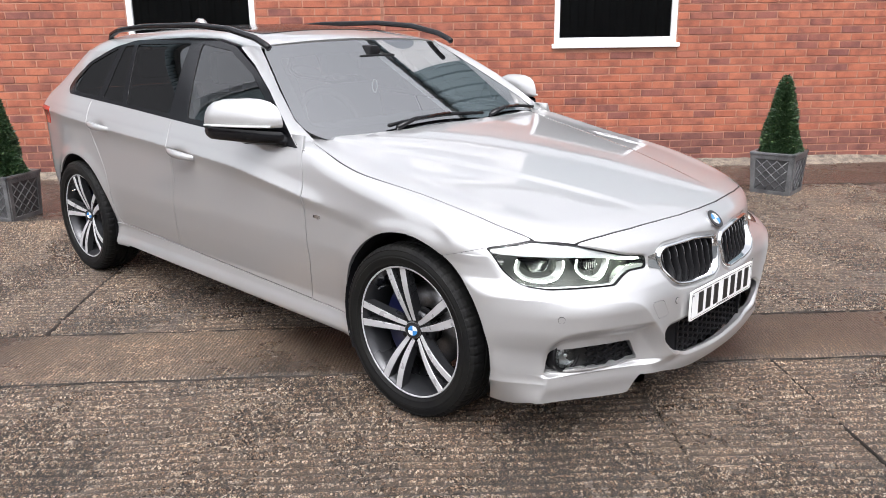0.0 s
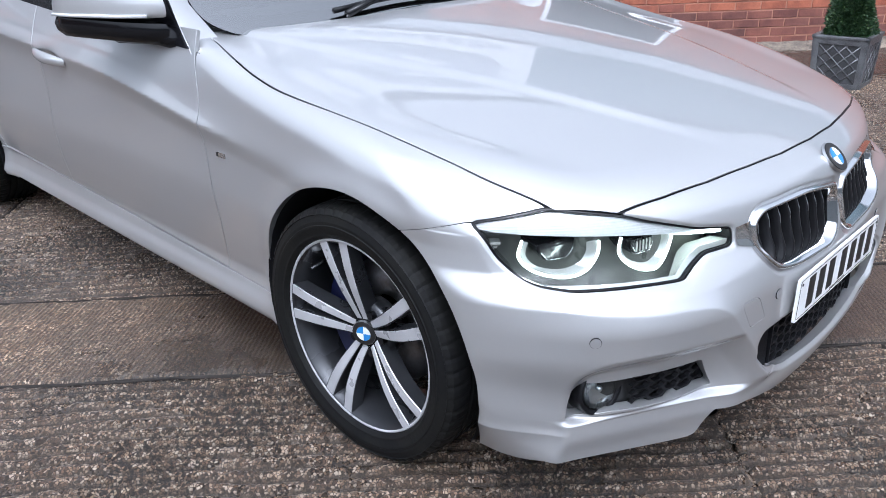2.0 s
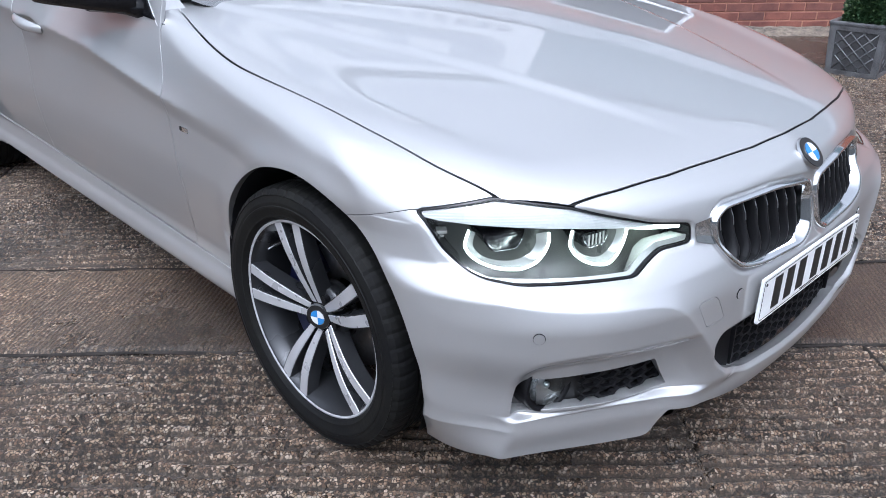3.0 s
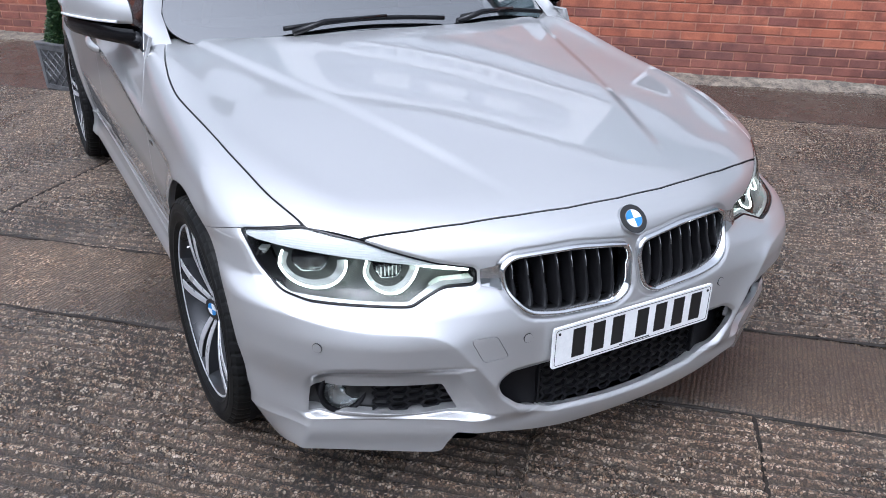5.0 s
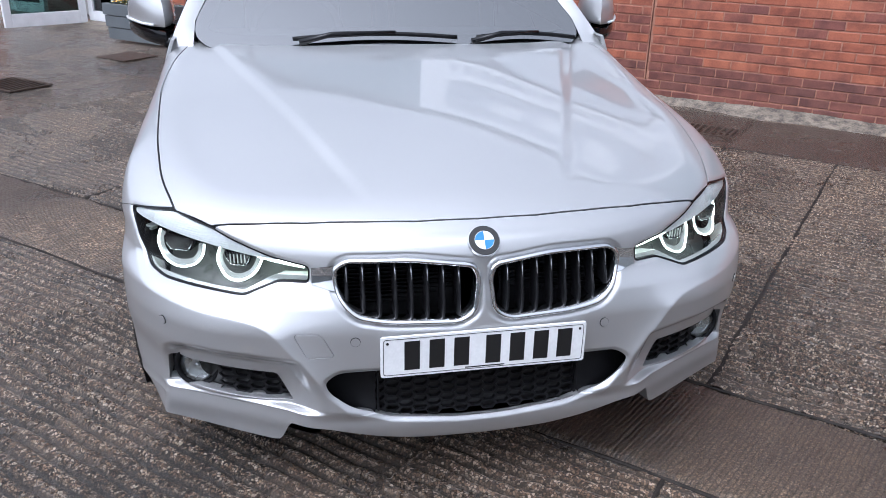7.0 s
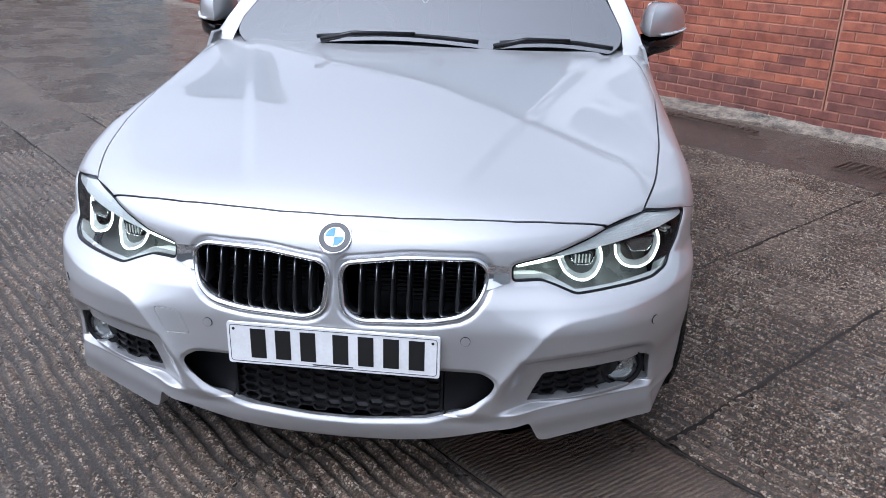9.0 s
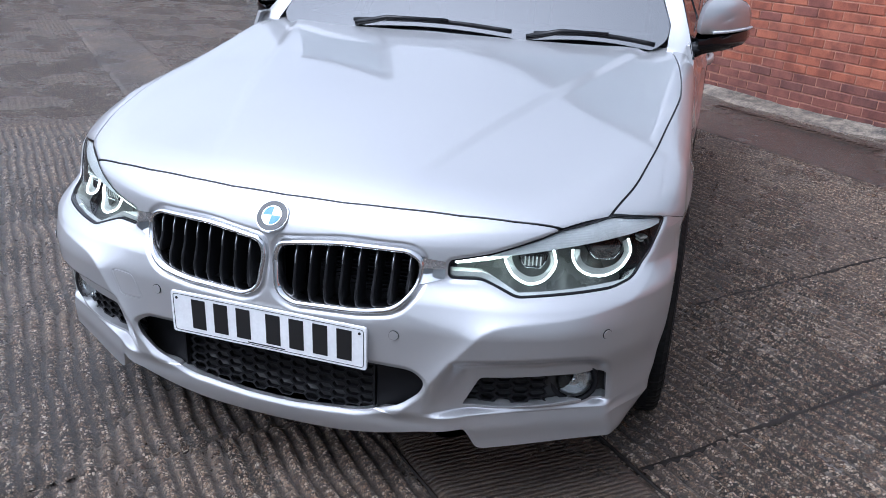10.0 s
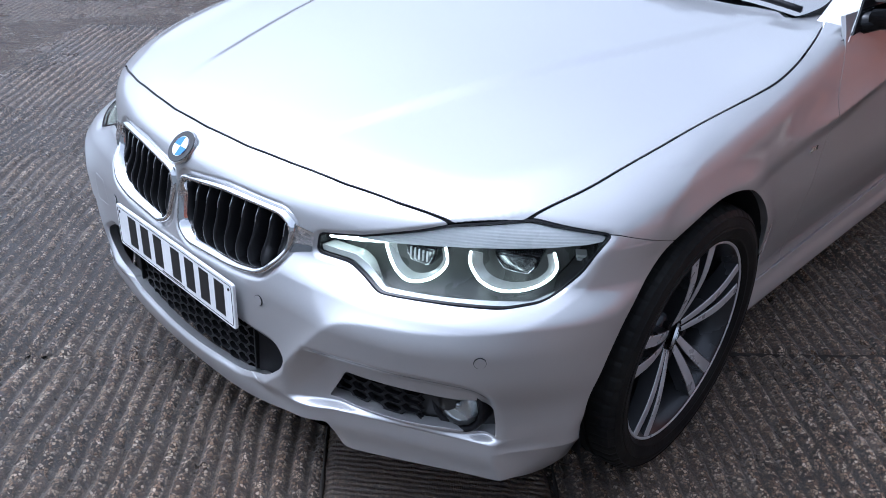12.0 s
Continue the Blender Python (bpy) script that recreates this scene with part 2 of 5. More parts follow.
def panel(name, grid, F, cuts, material, parent, label="", depth=0.014, flip=False, sink=0.0):
    """A pressed panel: a piece of the surface F, cut by the functions, with its edges folded inwards."""
    v, f = grid
    for g in cuts:
        v, f = clip(v, f, g)
    if not f:
        return None
    nrm = slope(F, v)
    a, b, c = v[[q[0] for q in f]], v[[q[1] for q in f]], v[[q[2] for q in f]]
    turn = (np.cross(b - a, c - a) * nrm[[q[0] for q in f]]).sum(1).sum()
    if turn < 0:
        f = [q[::-1] for q in f]
    v = v - sink * nrm
    if depth:
        seen = {}
        for q in f:
            for s, t in zip(q, q[1:] + q[:1]):
                seen[(s, t)] = 1
        rim = [(s, t) for s, t in seen if (t, s) not in seen]
        vv, nn, k = [v], [nrm], len(v)
        pts, nor, ff = [], [], []
        edge = {}
        for s, t in rim:
            along = v[t] - v[s]
            out = np.cross(along, nrm[s])
            out /= np.linalg.norm(out) + 1e-9
            for i in (s, t):
                edge.setdefault(i, []).append(out)
        place = {}
        for i, o in edge.items():
            o = sum(o)
            o = o / (np.linalg.norm(o) + 1e-9)
            r = 0.0015
            place[i] = k + len(pts)
            pts += [v[i] - nrm[i] * r + o * 0.0006, v[i] - nrm[i] * depth]
            nor += [o, o]
        for s, t in rim:
            s1, t1 = place[s], place[t]
            ff += [(t, s, s1, t1), (t1, s1, s1 + 1, t1 + 1)]
        v, nrm, f = np.vstack([v, np.array(pts)]), np.vstack([nrm, np.array(nor)]), f + ff
    return link(name, v, f, material, parent, label, True, nrm)


def solid(poly, lo, hi, to, bevel=0.0):
    """A prism over a plane outline; to(u, v, w) gives the place in space."""
    bm = bmesh.new()
    a = [bm.verts.new(to(u, v, lo)) for u, v in poly]
    b = [bm.verts.new(to(u, v, hi)) for u, v in poly]
    bm.faces.new(a[::-1])
    top = bm.faces.new(b)
    n = len(poly)
    for i in range(n):
        bm.faces.new((a[i], a[(i + 1) % n], b[(i + 1) % n], b[i]))
    bmesh.ops.recalc_face_normals(bm, faces=bm.faces[:])
    if bevel:
        bmesh.ops.bevel(bm, geom=list(top.edges), offset=bevel, segments=2, affect="EDGES")
    return bm

# ---- the car's skin: a few curves, blended into one closed form ----
LAMP = rounded([(.860, .716), (.840, .645), (.812, .597), (.770, .588), (.660, .587), (.572, .585), (.488, .616), (.418, .617), (.416, .656), (.504, .672), (.600, .702), (.645, .719), (.745, .737)], .012)
KIDNEY = rounded([(.020, .668), (.170, .685), (.335, .679), (.366, .655), (.360, .592), (.318, .541), (.235, .526), (.060, .520), (.018, .545), (.008, .630)], .035)
INTAKE = rounded([(-.4, .402), (-.4, .250), (.060, .252), (.235, .266), (.334, .305), (.384, .350), (.394, .378), (.360, .400), (.250, .402)], .025)
FOG = rounded([(.783, .378), (.789, .294), (.712, .303), (.560, .296), (.470, .301), (.508, .379), (.667, .384)], .010)
POCKET = rounded([(.800, .380), (.794, .412), (.775, .436), (.745, .450), (.690, .457), (.575, .455), (.450, .447), (.375, .330), (.350, .200), (.690, .200), (.812, .200)], .014)
EDGE = [(.868, .690), (.858, .630), (.848, .590), (.826, .567), (.790, .557), (.694, .547), (.600, .542), (.540, .531), (.505, .505), (.465, .452), (.425, .405), (.395, .364), (.366, .325), (.330, .280)]
for _ in range(3):  # cut the corners
    EDGE = EDGE[:1] + [tuple(p * (1 - t) + q * t for p, q in zip(a, b)) for a, b in zip(EDGE, EDGE[1:]) for t in (.25, .75)] + EDGE[-1:]
ABOVE = EDGE + [(.0, .28), (.0, .95), (.98, .95), (.98, .69)]
BONNET = [(.684, -.1), (.684, .0), (.678, .15), (.660, .28), (.634, .42), (.600, .54), (.561, .645), (.469, .738), (.330, .782), (.130, .810), (-.150, .832), (-.300, .842), (-.420, .834), (-.540, .815), (-.663, .784), (-.740, .750), (-.712, .700), (-.640, .600), (-.592, .450), (-.564, .300), (-.552, .10), (-.550, -.1)]
BONNET = BONNET[:8] + rounded(BONNET[7:], .05, 4)[5:-5] + BONNET[-1:]
PLAN = curve([-3.70, -3.57, -3.28, -2.8, -2.2, -1.4, -.5, 0, .25, .40, .46, .55, .8], [.60, .745, .855, .906, .899, .897, .899, .908, .906, .902, .892, .866, .79])
SIDE = curve([.14, .195, .232, .252, .288, .33, .36, .46, .60, .74, .80, .86, .93, .97, 1.10, 1.25, 1.36, 1.42], [.070, .052, .034, .036, .046, .050, .044, .024, .008, .008, .003, .015, .036, .05, .105, .185, .26, .34])
CREASE = curve([-3.6, -3.1, -2.27, -1.15, -.6, 0], [.955, .943, .893, .834, .765, .70])
NOSE = curve([.14, .17, .20, .25, .33, .40, .50, .56, .62, .68, .715, .742, .80], [.733, .765, .787, .797, .793, .795, .793, .785, .772, .762, .747, .715, .60])
SWEEP = curve([.14, .40, .50, .56, .62, .80], [.16, .14, .14, .20, .36, .40])
ROUND = curve([.14, .40, .50, .62, .80], [.49, .49, .49, .30, .26])
CENTRE = curve([-.85, -.62, -.3, .1, .4, .6, .715], [1.01, .99, .955, .895, .835, .785, .742])
ROOF = curve([-3.7, -3.3, -2.7, -2.1, -1.7, -1.4, -1.2, -1.0], [1.22, 1.345, 1.415, 1.437, 1.425, 1.392, 1.35, 1.27])
LOWER = curve([0, .15, .25, .32, .40, .478, .512, .53, .80, .816, .84, .9], [.190, .195, .207, .222, .240, .247, .184, .180, .190, .189, .168, .165])
ARCH = ((.015, .335, .382), (-2.80, .335, .380))
HANDLES = ((-1.56, .836), (-2.44, .902))
REAR = curve([.2, .6, .95, 1.10, 1.25, 1.40], [-3.82, -3.85, -3.74, -3.53, -3.33, -3.10])
CAP = rounded([(.464, .511), (.398, .508), (.367, .448), (.433, .448)], .012)


def smax(a, b, k):
    h = np.maximum(k - np.abs(a - b), 0) / k
    return np.maximum(a, b) + h * h * k / 4


def W(x, z):
    """Half width of the sides, with shoulder crease and wheel arch lips."""
    zc = CREASE(x)
    zz = z + (.80 - zc) * np.exp(-((z - zc) / .13) ** 2)
    k = ss(.10, .30, x) * ss(.66, .56, z)
    w = PLAN(x) - SIDE(zz) * (1 - k) - k * (.022 * ss(.44, .27, z) + .45 * np.maximum(0, .26 - z) + .045 * ss(.40, .57, x) * ss(.46, .32, z) * ss(.17, .28, z))
    fade = ss(-.30, -.62, x)
    d = z - zc
    k = np.sqrt(d * d + .005 ** 2)
    w = w + fade * .012 * np.where(d < 0, np.exp(-k / .035), np.exp(-k / .022) + (np.exp(-.2) - np.exp(-.318)) * np.exp(-d / .02))
    for hx, hz in HANDLES:
        w = w - .020 * np.exp(-((x - hx) / .070) ** 2 - ((z - hz) / .026) ** 2)
    w = w - .9 * np.clip(REAR(z) + .42 - x, 0, .6) ** 2
    for cx, cz, r in ARCH:
        q = np.hypot(x - cx, z - cz) - r
        w = w + .011 * np.exp(-(q / .045) ** 2) * (1 - .85 * ss(.10, .30, x))
    return w


def N(y, z):
    """How far forward the nose stands: sweep, creases, pockets and rolled opening edges."""
    a = np.abs(y)
    n = NOSE(z) - SWEEP(z) * a ** 2 - ROUND(z) * a ** 6
    n = n - .020 * ss(.72, .80, a) * ss(.46, .36, z)
    low = ss(.296, .280, z) * ss(.40, .50, a)
    n = n + low * (.749 - .545 * (a - .45) - .05 * np.maximum(0, .28 - z) + .006 * np.exp(-((z - .245) / .03) ** 2) - n)
    d = np.sqrt(away(EDGE, a, z) ** 2 + .0022 ** 2)
    n = n + .016 * np.exp((.0022 - d) / np.where(inside(ABOVE, a, z) > 0, .034, .085)) * ss(.255, .300, z)
    n = n - .048 * ss(-.003, .050, inside(POCKET, a, z)) * ss(.281, .294, z) * ss(.375, .50, a)
    for hole, d, r in ((KIDNEY, .010, .016), (INTAKE, .008, .013), (LAMP, .006, .010)):
        n = n - d * ss(-r, .002, inside(hole, a, z))
    return n


def T(x, y):
    """Bonnet and fender tops, with the raised dome and its two ridges."""
    a = np.abs(y)
    ridge = .302 - .335 * (x - .42)
    t = CENTRE(x) - (.10 + .02 * ss(0, .6, x) - .055 * ss(-.15, -.75, x)) * y ** 2
    t = t + ss(.66, .35, x) * (.0075 * ss(ridge + .040, ridge - .005, a) - .004)
    return t + .008 * ss(.60, .30, x) * np.exp(-((a - .80 + .12 * ss(.0, .5, x)) / .06) ** 2)


def front(x, y, z):
    return smax(x - N(y, z), np.abs(y) - W(x, z), .010 + .050 * ss(.27, .40, z))


def body(x, y, z):
    return smax(front(x, y, z), z - T(x, y), .035 + .025 * ss(.30, .0, x) * ss(-.66, -.40, x))


def side(x, y, z):
    return np.abs(y) - W(x, z)


def cabin(x, y, z):
    return smax(np.abs(y) - W(x, z), z - ROOF(x) + .09 * y ** 2, .10)


def screen_x(y, z):
    return -.60 - 1.78 * (z - .995) - .20 * y ** 2


def screen(x, y, z):
    return x - screen_x(y, z)


def solve(F, o, w, far, steps=24):
    """Distances along w from o at which F turns positive."""
    a, b = np.zeros(o.shape[:-1]), np.full(o.shape[:-1], far)
    for _ in range(steps):
        m = (a + b) / 2
        p = o + w * m[..., None]
        out = F(p[..., 0], p[..., 1], p[..., 2]) > 0
        b, a = np.where(out, m, b), np.where(out, a, m)
    return o + w * b[..., None]


def both(p, s):
    q = p.copy()
    q[..., 1] *= s
    return sheet(q)


def fan(nz, nt, lo=.16, hi=.762):
    zs = np.interp(np.linspace(0, 1, nz), [0, .13, .30, .58, 1], [lo, .255, .315, .47, hi])
    z, t = np.meshgrid(zs, np.linspace(0, 90, nt) * math.pi / 180, indexing="ij")
    o = np.stack([0 * z, 0 * z, z], -1)
    return solve(body, o, np.stack([np.cos(t), np.sin(t), 0 * t], -1), 1.2)


def ring(F, x0, x1, nx, a0, a1, na, cy, cz):
    x, t = np.meshgrid(np.linspace(x0, x1, nx), np.linspace(a0, a1, na) * math.pi / 180, indexing="ij")
    o = np.stack([x, 0 * x + cy, 0 * x + cz], -1)
    return solve(F, o, np.stack([0 * x, np.cos(t), np.sin(t)], -1), 1.0)


FRONT = fan(205, 270)
FENDER = ring(body, -.86, .52, 160, -52, 100, 150, .50, .60)
xs, zs = np.meshgrid(np.linspace(-3.80, -.33, 350), np.linspace(.17, 1.395, 230), indexing="ij")
FLANK = np.stack([xs, W(xs, zs), zs], -1)
CABIN_TOP = ring(cabin, -3.70, -1.10, 110, 18, 92, 60, .0, 1.05)
xb, yb = np.meshgrid(np.interp(np.linspace(0, 1, 190), [0, .55, 1], [-.80, .48, .72]), np.linspace(-.86, .86, 170), indexing="ij")
LID = solve(body, np.stack([xb, yb, 0 * xb + .60], -1), np.stack([0 * xb, 0 * xb, 0 * xb + 1], -1), .6)

# cut lines of the panels
lid = lambda x, y: inside(BONNET, x, np.abs(y))
lamp = lambda x, y, z: np.where(x > .28, inside(LAMP, np.abs(y), z), -1.0)
arch = lambda i, gap=0.0: (lambda x, y, z: np.hypot(x - ARCH[i][0], z - ARCH[i][1]) - ARCH[i][2] + gap)
joint = lambda x: np.where(x < .347, .672 + (x - .204) * .30, .715)
door_front = curve([.15, .30, .53, .79, .94, 1.2], [-.66, -.636, -.592, -.596, -.634, -.66])
door_mid = curve([.15, .356, .736, .965, 1.4], [-1.74, -1.734, -1.669, -1.70, -1.74])
door_rear = curve([.15, .315, .372, .646, .841, 1.007, 1.40], [-2.32, -2.336, -2.386, -2.441, -2.542, -2.599, -2.62])
sill_top = curve([-2.5, -2.22, -1.25, -.64, -.3], [.358, .350, .319, .303, .295])
DLO = rounded([(-.655, .948), (-1.185, .966), (-1.644, .989), (-2.324, 1.026), (-2.93, 1.058), (-2.99, 1.095), (-2.955, 1.150), (-2.83, 1.240), (-2.60, 1.325), (-2.40, 1.362), (-1.90, 1.378), (-1.62, 1.374), (-1.38, 1.342), (-1.13, 1.243), (-.94, 1.14)], .03)
TAIL = [(-3.16, .965), (-3.22, .860), (-3.50, .855), (-3.50, .975)]
GLASS_F = rounded([(-1.00, .990), (-1.575, 1.008), (-1.690, 1.350), (-1.405, 1.322), (-1.145, 1.222), (-.985, 1.125)], .015)
GLASS_R = rounded([(-1.745, 1.017), (-2.215, 1.038), (-2.355, 1.340), (-1.800, 1.353)], .015)
GLASS_D = rounded([(-2.265, 1.042), (-2.500, 1.055), (-2.490, 1.328), (-2.395, 1.338)], .012)
GLASS_Q = rounded([(-2.560, 1.060), (-2.860, 1.076), (-2.930, 1.118), (-2.820, 1.222), (-2.550, 1.322)], .02)
SCREEN = [(0, 1.355), (.30, 1.350), (.577, 1.335), (.612, 1.280), (.692, 1.155), (.757, 1.045), (.757, 1.000), (.712, .968), (.58, .956), (.30, .960), (0, .964)]
SCREEN = rounded(SCREEN + [(-y, z) for y, z in SCREEN[-2:0:-1]], .03)

CAP_CUT = [lambda x, y, z: np.where(y < 0, inside(CAP, -y, z) - .0009, -1.0)]
car = empty("estate_car")
tagged(car, "silver metallic estate car with black roof rails on ribbed concrete", "car")

# bumper with its openings, and the bonnet
mirror = FRONT[:, ::-1].copy()
mirror[..., 1] *= -1
nose_grid = sheet(np.concatenate([mirror[:, :-1], FRONT], 1))
panel("front_bumper", nose_grid, body, [
    lambda x, y, z: z - LOWER(np.abs(y)),
    lambda x, y, z: -inside(KIDNEY, np.abs(y), z), lambda x, y, z: -inside(INTAKE, np.abs(y), z), lambda x, y, z: -inside(FOG, np.abs(y), z),
    lambda x, y, z: -lamp(x, y, z) - .0016, lambda x, y, z: -lid(x, y) - .0025,
    lambda x, y, z: np.where(y < 0, -inside(CAP, -y, z) - .0011, 1.0),
    lambda x, y, z: np.where((np.abs(y) > .645) & (x < .57), joint(x) - .0012 - z, 1.0),
    arch(0)], PAINT, car, "silver painted sports bumper", .03)
panel("towing_eye_cover", nose_grid, body, CAP_CUT, PAINT, car, "", .01)
panel("bonnet", sheet(LID), body, [lambda x, y, z: lid(x, y) - .0032], PAINT, car, "silver bonnet with two raised ridges", .005)
panel("bonnet_seal", sheet(LID), body, [lambda x, y, z: .014 - np.abs(lid(x, y)), lambda x, y, z: x + .45, lambda x, y, z: -lamp(x, y, z) - .002], BLACK, car, "", 0, sink=.007)
for s in (1, -1):
    panel("front_wing", both(FENDER, s), body, [
        arch(0), lambda x, y, z: -lid(x, y) - .0025, lambda x, y, z: -lamp(x, y, z) - .0016,
        lambda x, y, z: np.where(x > 0, z - joint(x) - .0012, 1.0), lambda x, y, z: np.where((z > .925) & (np.abs(y) < .838), 1.0, x - door_front(z) - .0028),
        lambda x, y, z: z - sill_top(x) - .0015,
        lambda x, y, z: np.where(z > .93, x - screen_x(y, z) - .004 + .10 * ss(.70, .80, np.abs(y)), 1.0),
        lambda x, y, z: np.where(x < -.50, np.abs(y) - .61, 1.0), lambda x, y, z: x + .84], PAINT, car, "", .02)
    flank = both(FLANK, s)
    below = [lambda x, y, z: z - sill_top(x) - .003, lambda x, y, z: -inside(DLO, x, z) - .001]
    panel("front_door", flank, side, below + [lambda x, y, z: door_front(z) - .0028 - x, lambda x, y, z: x - door_mid(z) - .0028, lambda x, y, z: 1.0 - z], PAINT, car, "", .012)
    panel("rear_door", flank, side, below + [lambda x, y, z: door_mid(z) - .0028 - x, lambda x, y, z: x - door_rear(z) - .0028, lambda x, y, z: 1.06 - z, arch(1)], PAINT, car, "", .012)
    panel("rear_wing", flank, side, [lambda x, y, z: -inside(DLO, x, z) - .001, lambda x, y, z: door_rear(z) - .0028 - x, arch(1), lambda x, y, z: 1.30 - z, lambda x, y, z: z - .22 - .3 * np.maximum(0, -3.2 - x)], PAINT, car, "", .012)
    panel("rear_lamp", flank, side, [lambda x, y, z: inside(TAIL, x, z)], RED, car, "red rear lamp", .01, sink=-.003)
    panel("sill", flank, side, [lambda x, y, z: sill_top(x) - .002 - z, lambda x, y, z: z - .212 + .012 * (x + .35), arch(0), arch(1)], PAINT, car, "silver side skirt", .03, sink=-.005)
    for g, lo, hi in ((door_front, .30, .945), (door_mid, .31, 1.0), (door_rear, .31, 1.05)):
        panel("door_seal", flank, side, [lambda x, y, z: .013 - np.abs(x - g(z)), lambda x, y, z: z - lo, lambda x, y, z: hi - z, lambda x, y, z: -inside(DLO, x, z)], BLACK, car, "", 0, sink=.006)
    panel("door_seal", flank, side, [lambda x, y, z: .013 - np.abs(z - sill_top(x)), arch(0), arch(1), lambda x, y, z: x + 2.45], BLACK, car, "", 0, sink=.006)
    panel("window_surround", flank, side, [lambda x, y, z: inside(DLO, x, z)] + [(lambda x, y, z, q=q: -inside(q, x, z)) for q in (GLASS_F, GLASS_R, GLASS_D, GLASS_Q)], GLOSS, car, "gloss black window trim", .01, sink=.002)
    for name, q, m in (("door_glass", GLASS_F, DOORGLASS), ("rear_door_glass", GLASS_R, TINT), ("rear_door_glass", GLASS_D, TINT), ("quarter_glass", GLASS_Q, TINT)):
        panel(name, flank, side, [lambda x, y, z: inside(q, x, z) + .004], m, car, "", 0, sink=.006).visible_shadow = False
top = CABIN_TOP[:, ::-1].copy()
top[..., 1] *= -1
roof_grid = sheet(np.concatenate([CABIN_TOP[:, :-2], top[:, 2:]], 1))
panel("roof", roof_grid, cabin, [
    lambda x, y, z: -inside(DLO, x, z) - .001, lambda x, y, z: z - 1.20,
    lambda x, y, z: screen_x(y, z) - .002 - x, lambda x, y, z: x + 3.6], PAINT, car, "silver roof", .012)

# the tail: bumper, tailgate and its dark window
for name, lo, hi, m, label in (("rear_bumper", .24, .62, PAINT, "silver rear bumper"), ("tailgate", .624, 1.02, PAINT, "silver tailgate"), ("tailgate_window", 1.024, 1.32, TINT, "dark tailgate window")):
    rows = []
    for z in np.linspace(lo, hi, 14):
        x = max(float(REAR(z)), -3.785)
        w = float(W(x + .004, z))
        rows.append([(x + .01 - .05 * (1 - u * u), w * u, z) for u in np.linspace(-1, 1, 25)])
    v, f = sheet(np.array(rows))
    link(name, v, f, m, car, label)

# windscreen with its dark border, and the painted pillars beside it
ys, zz = np.meshgrid(np.linspace(-.78, .78, 92), np.linspace(.94, 1.36, 52), indexing="ij")
SCREEN_GRID = sheet(np.stack([screen_x(ys, zz), ys, zz], -1))
panel("windscreen", SCREEN_GRID, screen, [lambda x, y, z: inside(SCREEN, y, z)], GLASS, car, "clear windscreen reflecting the pale sky", 0).visible_shadow = False
panel("windscreen_border", SCREEN_GRID, screen, [lambda x, y, z: inside(SCREEN, y, z), lambda x, y, z: .050 - inside(SCREEN, y, z)], GLOSS, car, "dark printed glass border", 0, sink=.004)
for s in (1, -1):
    inner = [(y, z) for y, z in ((.752, .948), (.762, .970), (.758, 1.045), (.699, 1.155), (.619, 1.280), (.584, 1.338))]
    outer = [(-.585, .908), (-.650, .938), (-.800, 1.048), (-.965, 1.160), (-1.150, 1.262), (-1.330, 1.338)]
    rows = []
    for k in np.linspace(0, 5, 31):
        i, t = min(int(k), 4), k - min(int(k), 4)
        tuck = Vector((0, -.026, -.040)) * max(0, 1 - k)
        y, z = [a + (b - a) * t for a, b in zip(inner[i], inner[i + 1])]
        p = Vector((float(screen_x(y, z)) - .002, y, z + .001))
        x, z = [a + (b - a) * t for a, b in zip(outer[i], outer[i + 1])]
        q = Vector((x, float(W(x, z)) + .001, z))
        mid = (p + q) / 2 + Vector((.35, .6, .45)) * (p - q).length * (.15 if k > 1.5 else .10)
        rows.append([tuple((1 - u) ** 2 * p + 2 * u * (1 - u) * mid + u * u * q + tuck) for u in np.linspace(0, 1, 9)])
    v, f = sheet(np.array(rows) * np.array((1, s, 1)))
    link("windscreen_pillar", v, f if s > 0 else [q[::-1] for q in f], PAINT, car)

# ---- the car's fittings ----
def at_nose(y, z, out=0.0):
    return Vector((float(N(y, z)) + out, y, z))


def loop(name, points, radius, material, parent, label="", closed=True, seg=8):
    v, f = tube(points, radius, seg, closed)
    return link(name, v, f, material, parent, label)


def ball(bm, scale, m, sub=2):
    out = bmesh.ops.create_icosphere(bm, subdivisions=sub, radius=1.0)
    bmesh.ops.transform(bm, matrix=m @ Matrix.Diagonal((*scale, 1)), verts=out["verts"])
    return bm


# dark insides: liners, floor and bulkheads that close the shell
panel("inner_nose", nose_grid, body, [lambda x, y, z: .70 - z, lambda x, y, z: z - LOWER(np.abs(y)) - .035, lambda x, y, z: x - .46], BLACK, car, "black inner nose", 0, sink=.10)
bm = bmesh.new()
box(bm, (-3.45, -.70, .195), (.42, .70, .235), .01)
box(bm, (.40, -.45, .215), (.66, .45, .235), .01)
part("underbody", bm, BLACK, car)
bm = bmesh.new()
box(bm, (-.60, -.66, .24), (.42, .66, .70), .04)
part("engine_bay", bm, BLACK, car)
for cx, cz, r in ARCH:
    for s in (1, -1):
        v, f = [], []
        for k in range(25):
            a = math.radians(-25 + 230 * k / 24)
            for y, q in ((.885, r + .002), (.86, r - .012), (.53, r - .005)):
                v.append((cx + q * math.cos(a), s * y, cz + q * math.sin(a)))
        f = [(3 * k + j, 3 * k + j + 1, 3 * k + j + 4, 3 * k + j + 3) for k in range(24) for j in range(2)]
        n = len(v)
        v.append((cx, s * .53, cz))
        f += [(n, 3 * k + 2, 3 * k + 5) for k in range(24)]
        link("wheel_arch_liner", v, f, BLACK, car)


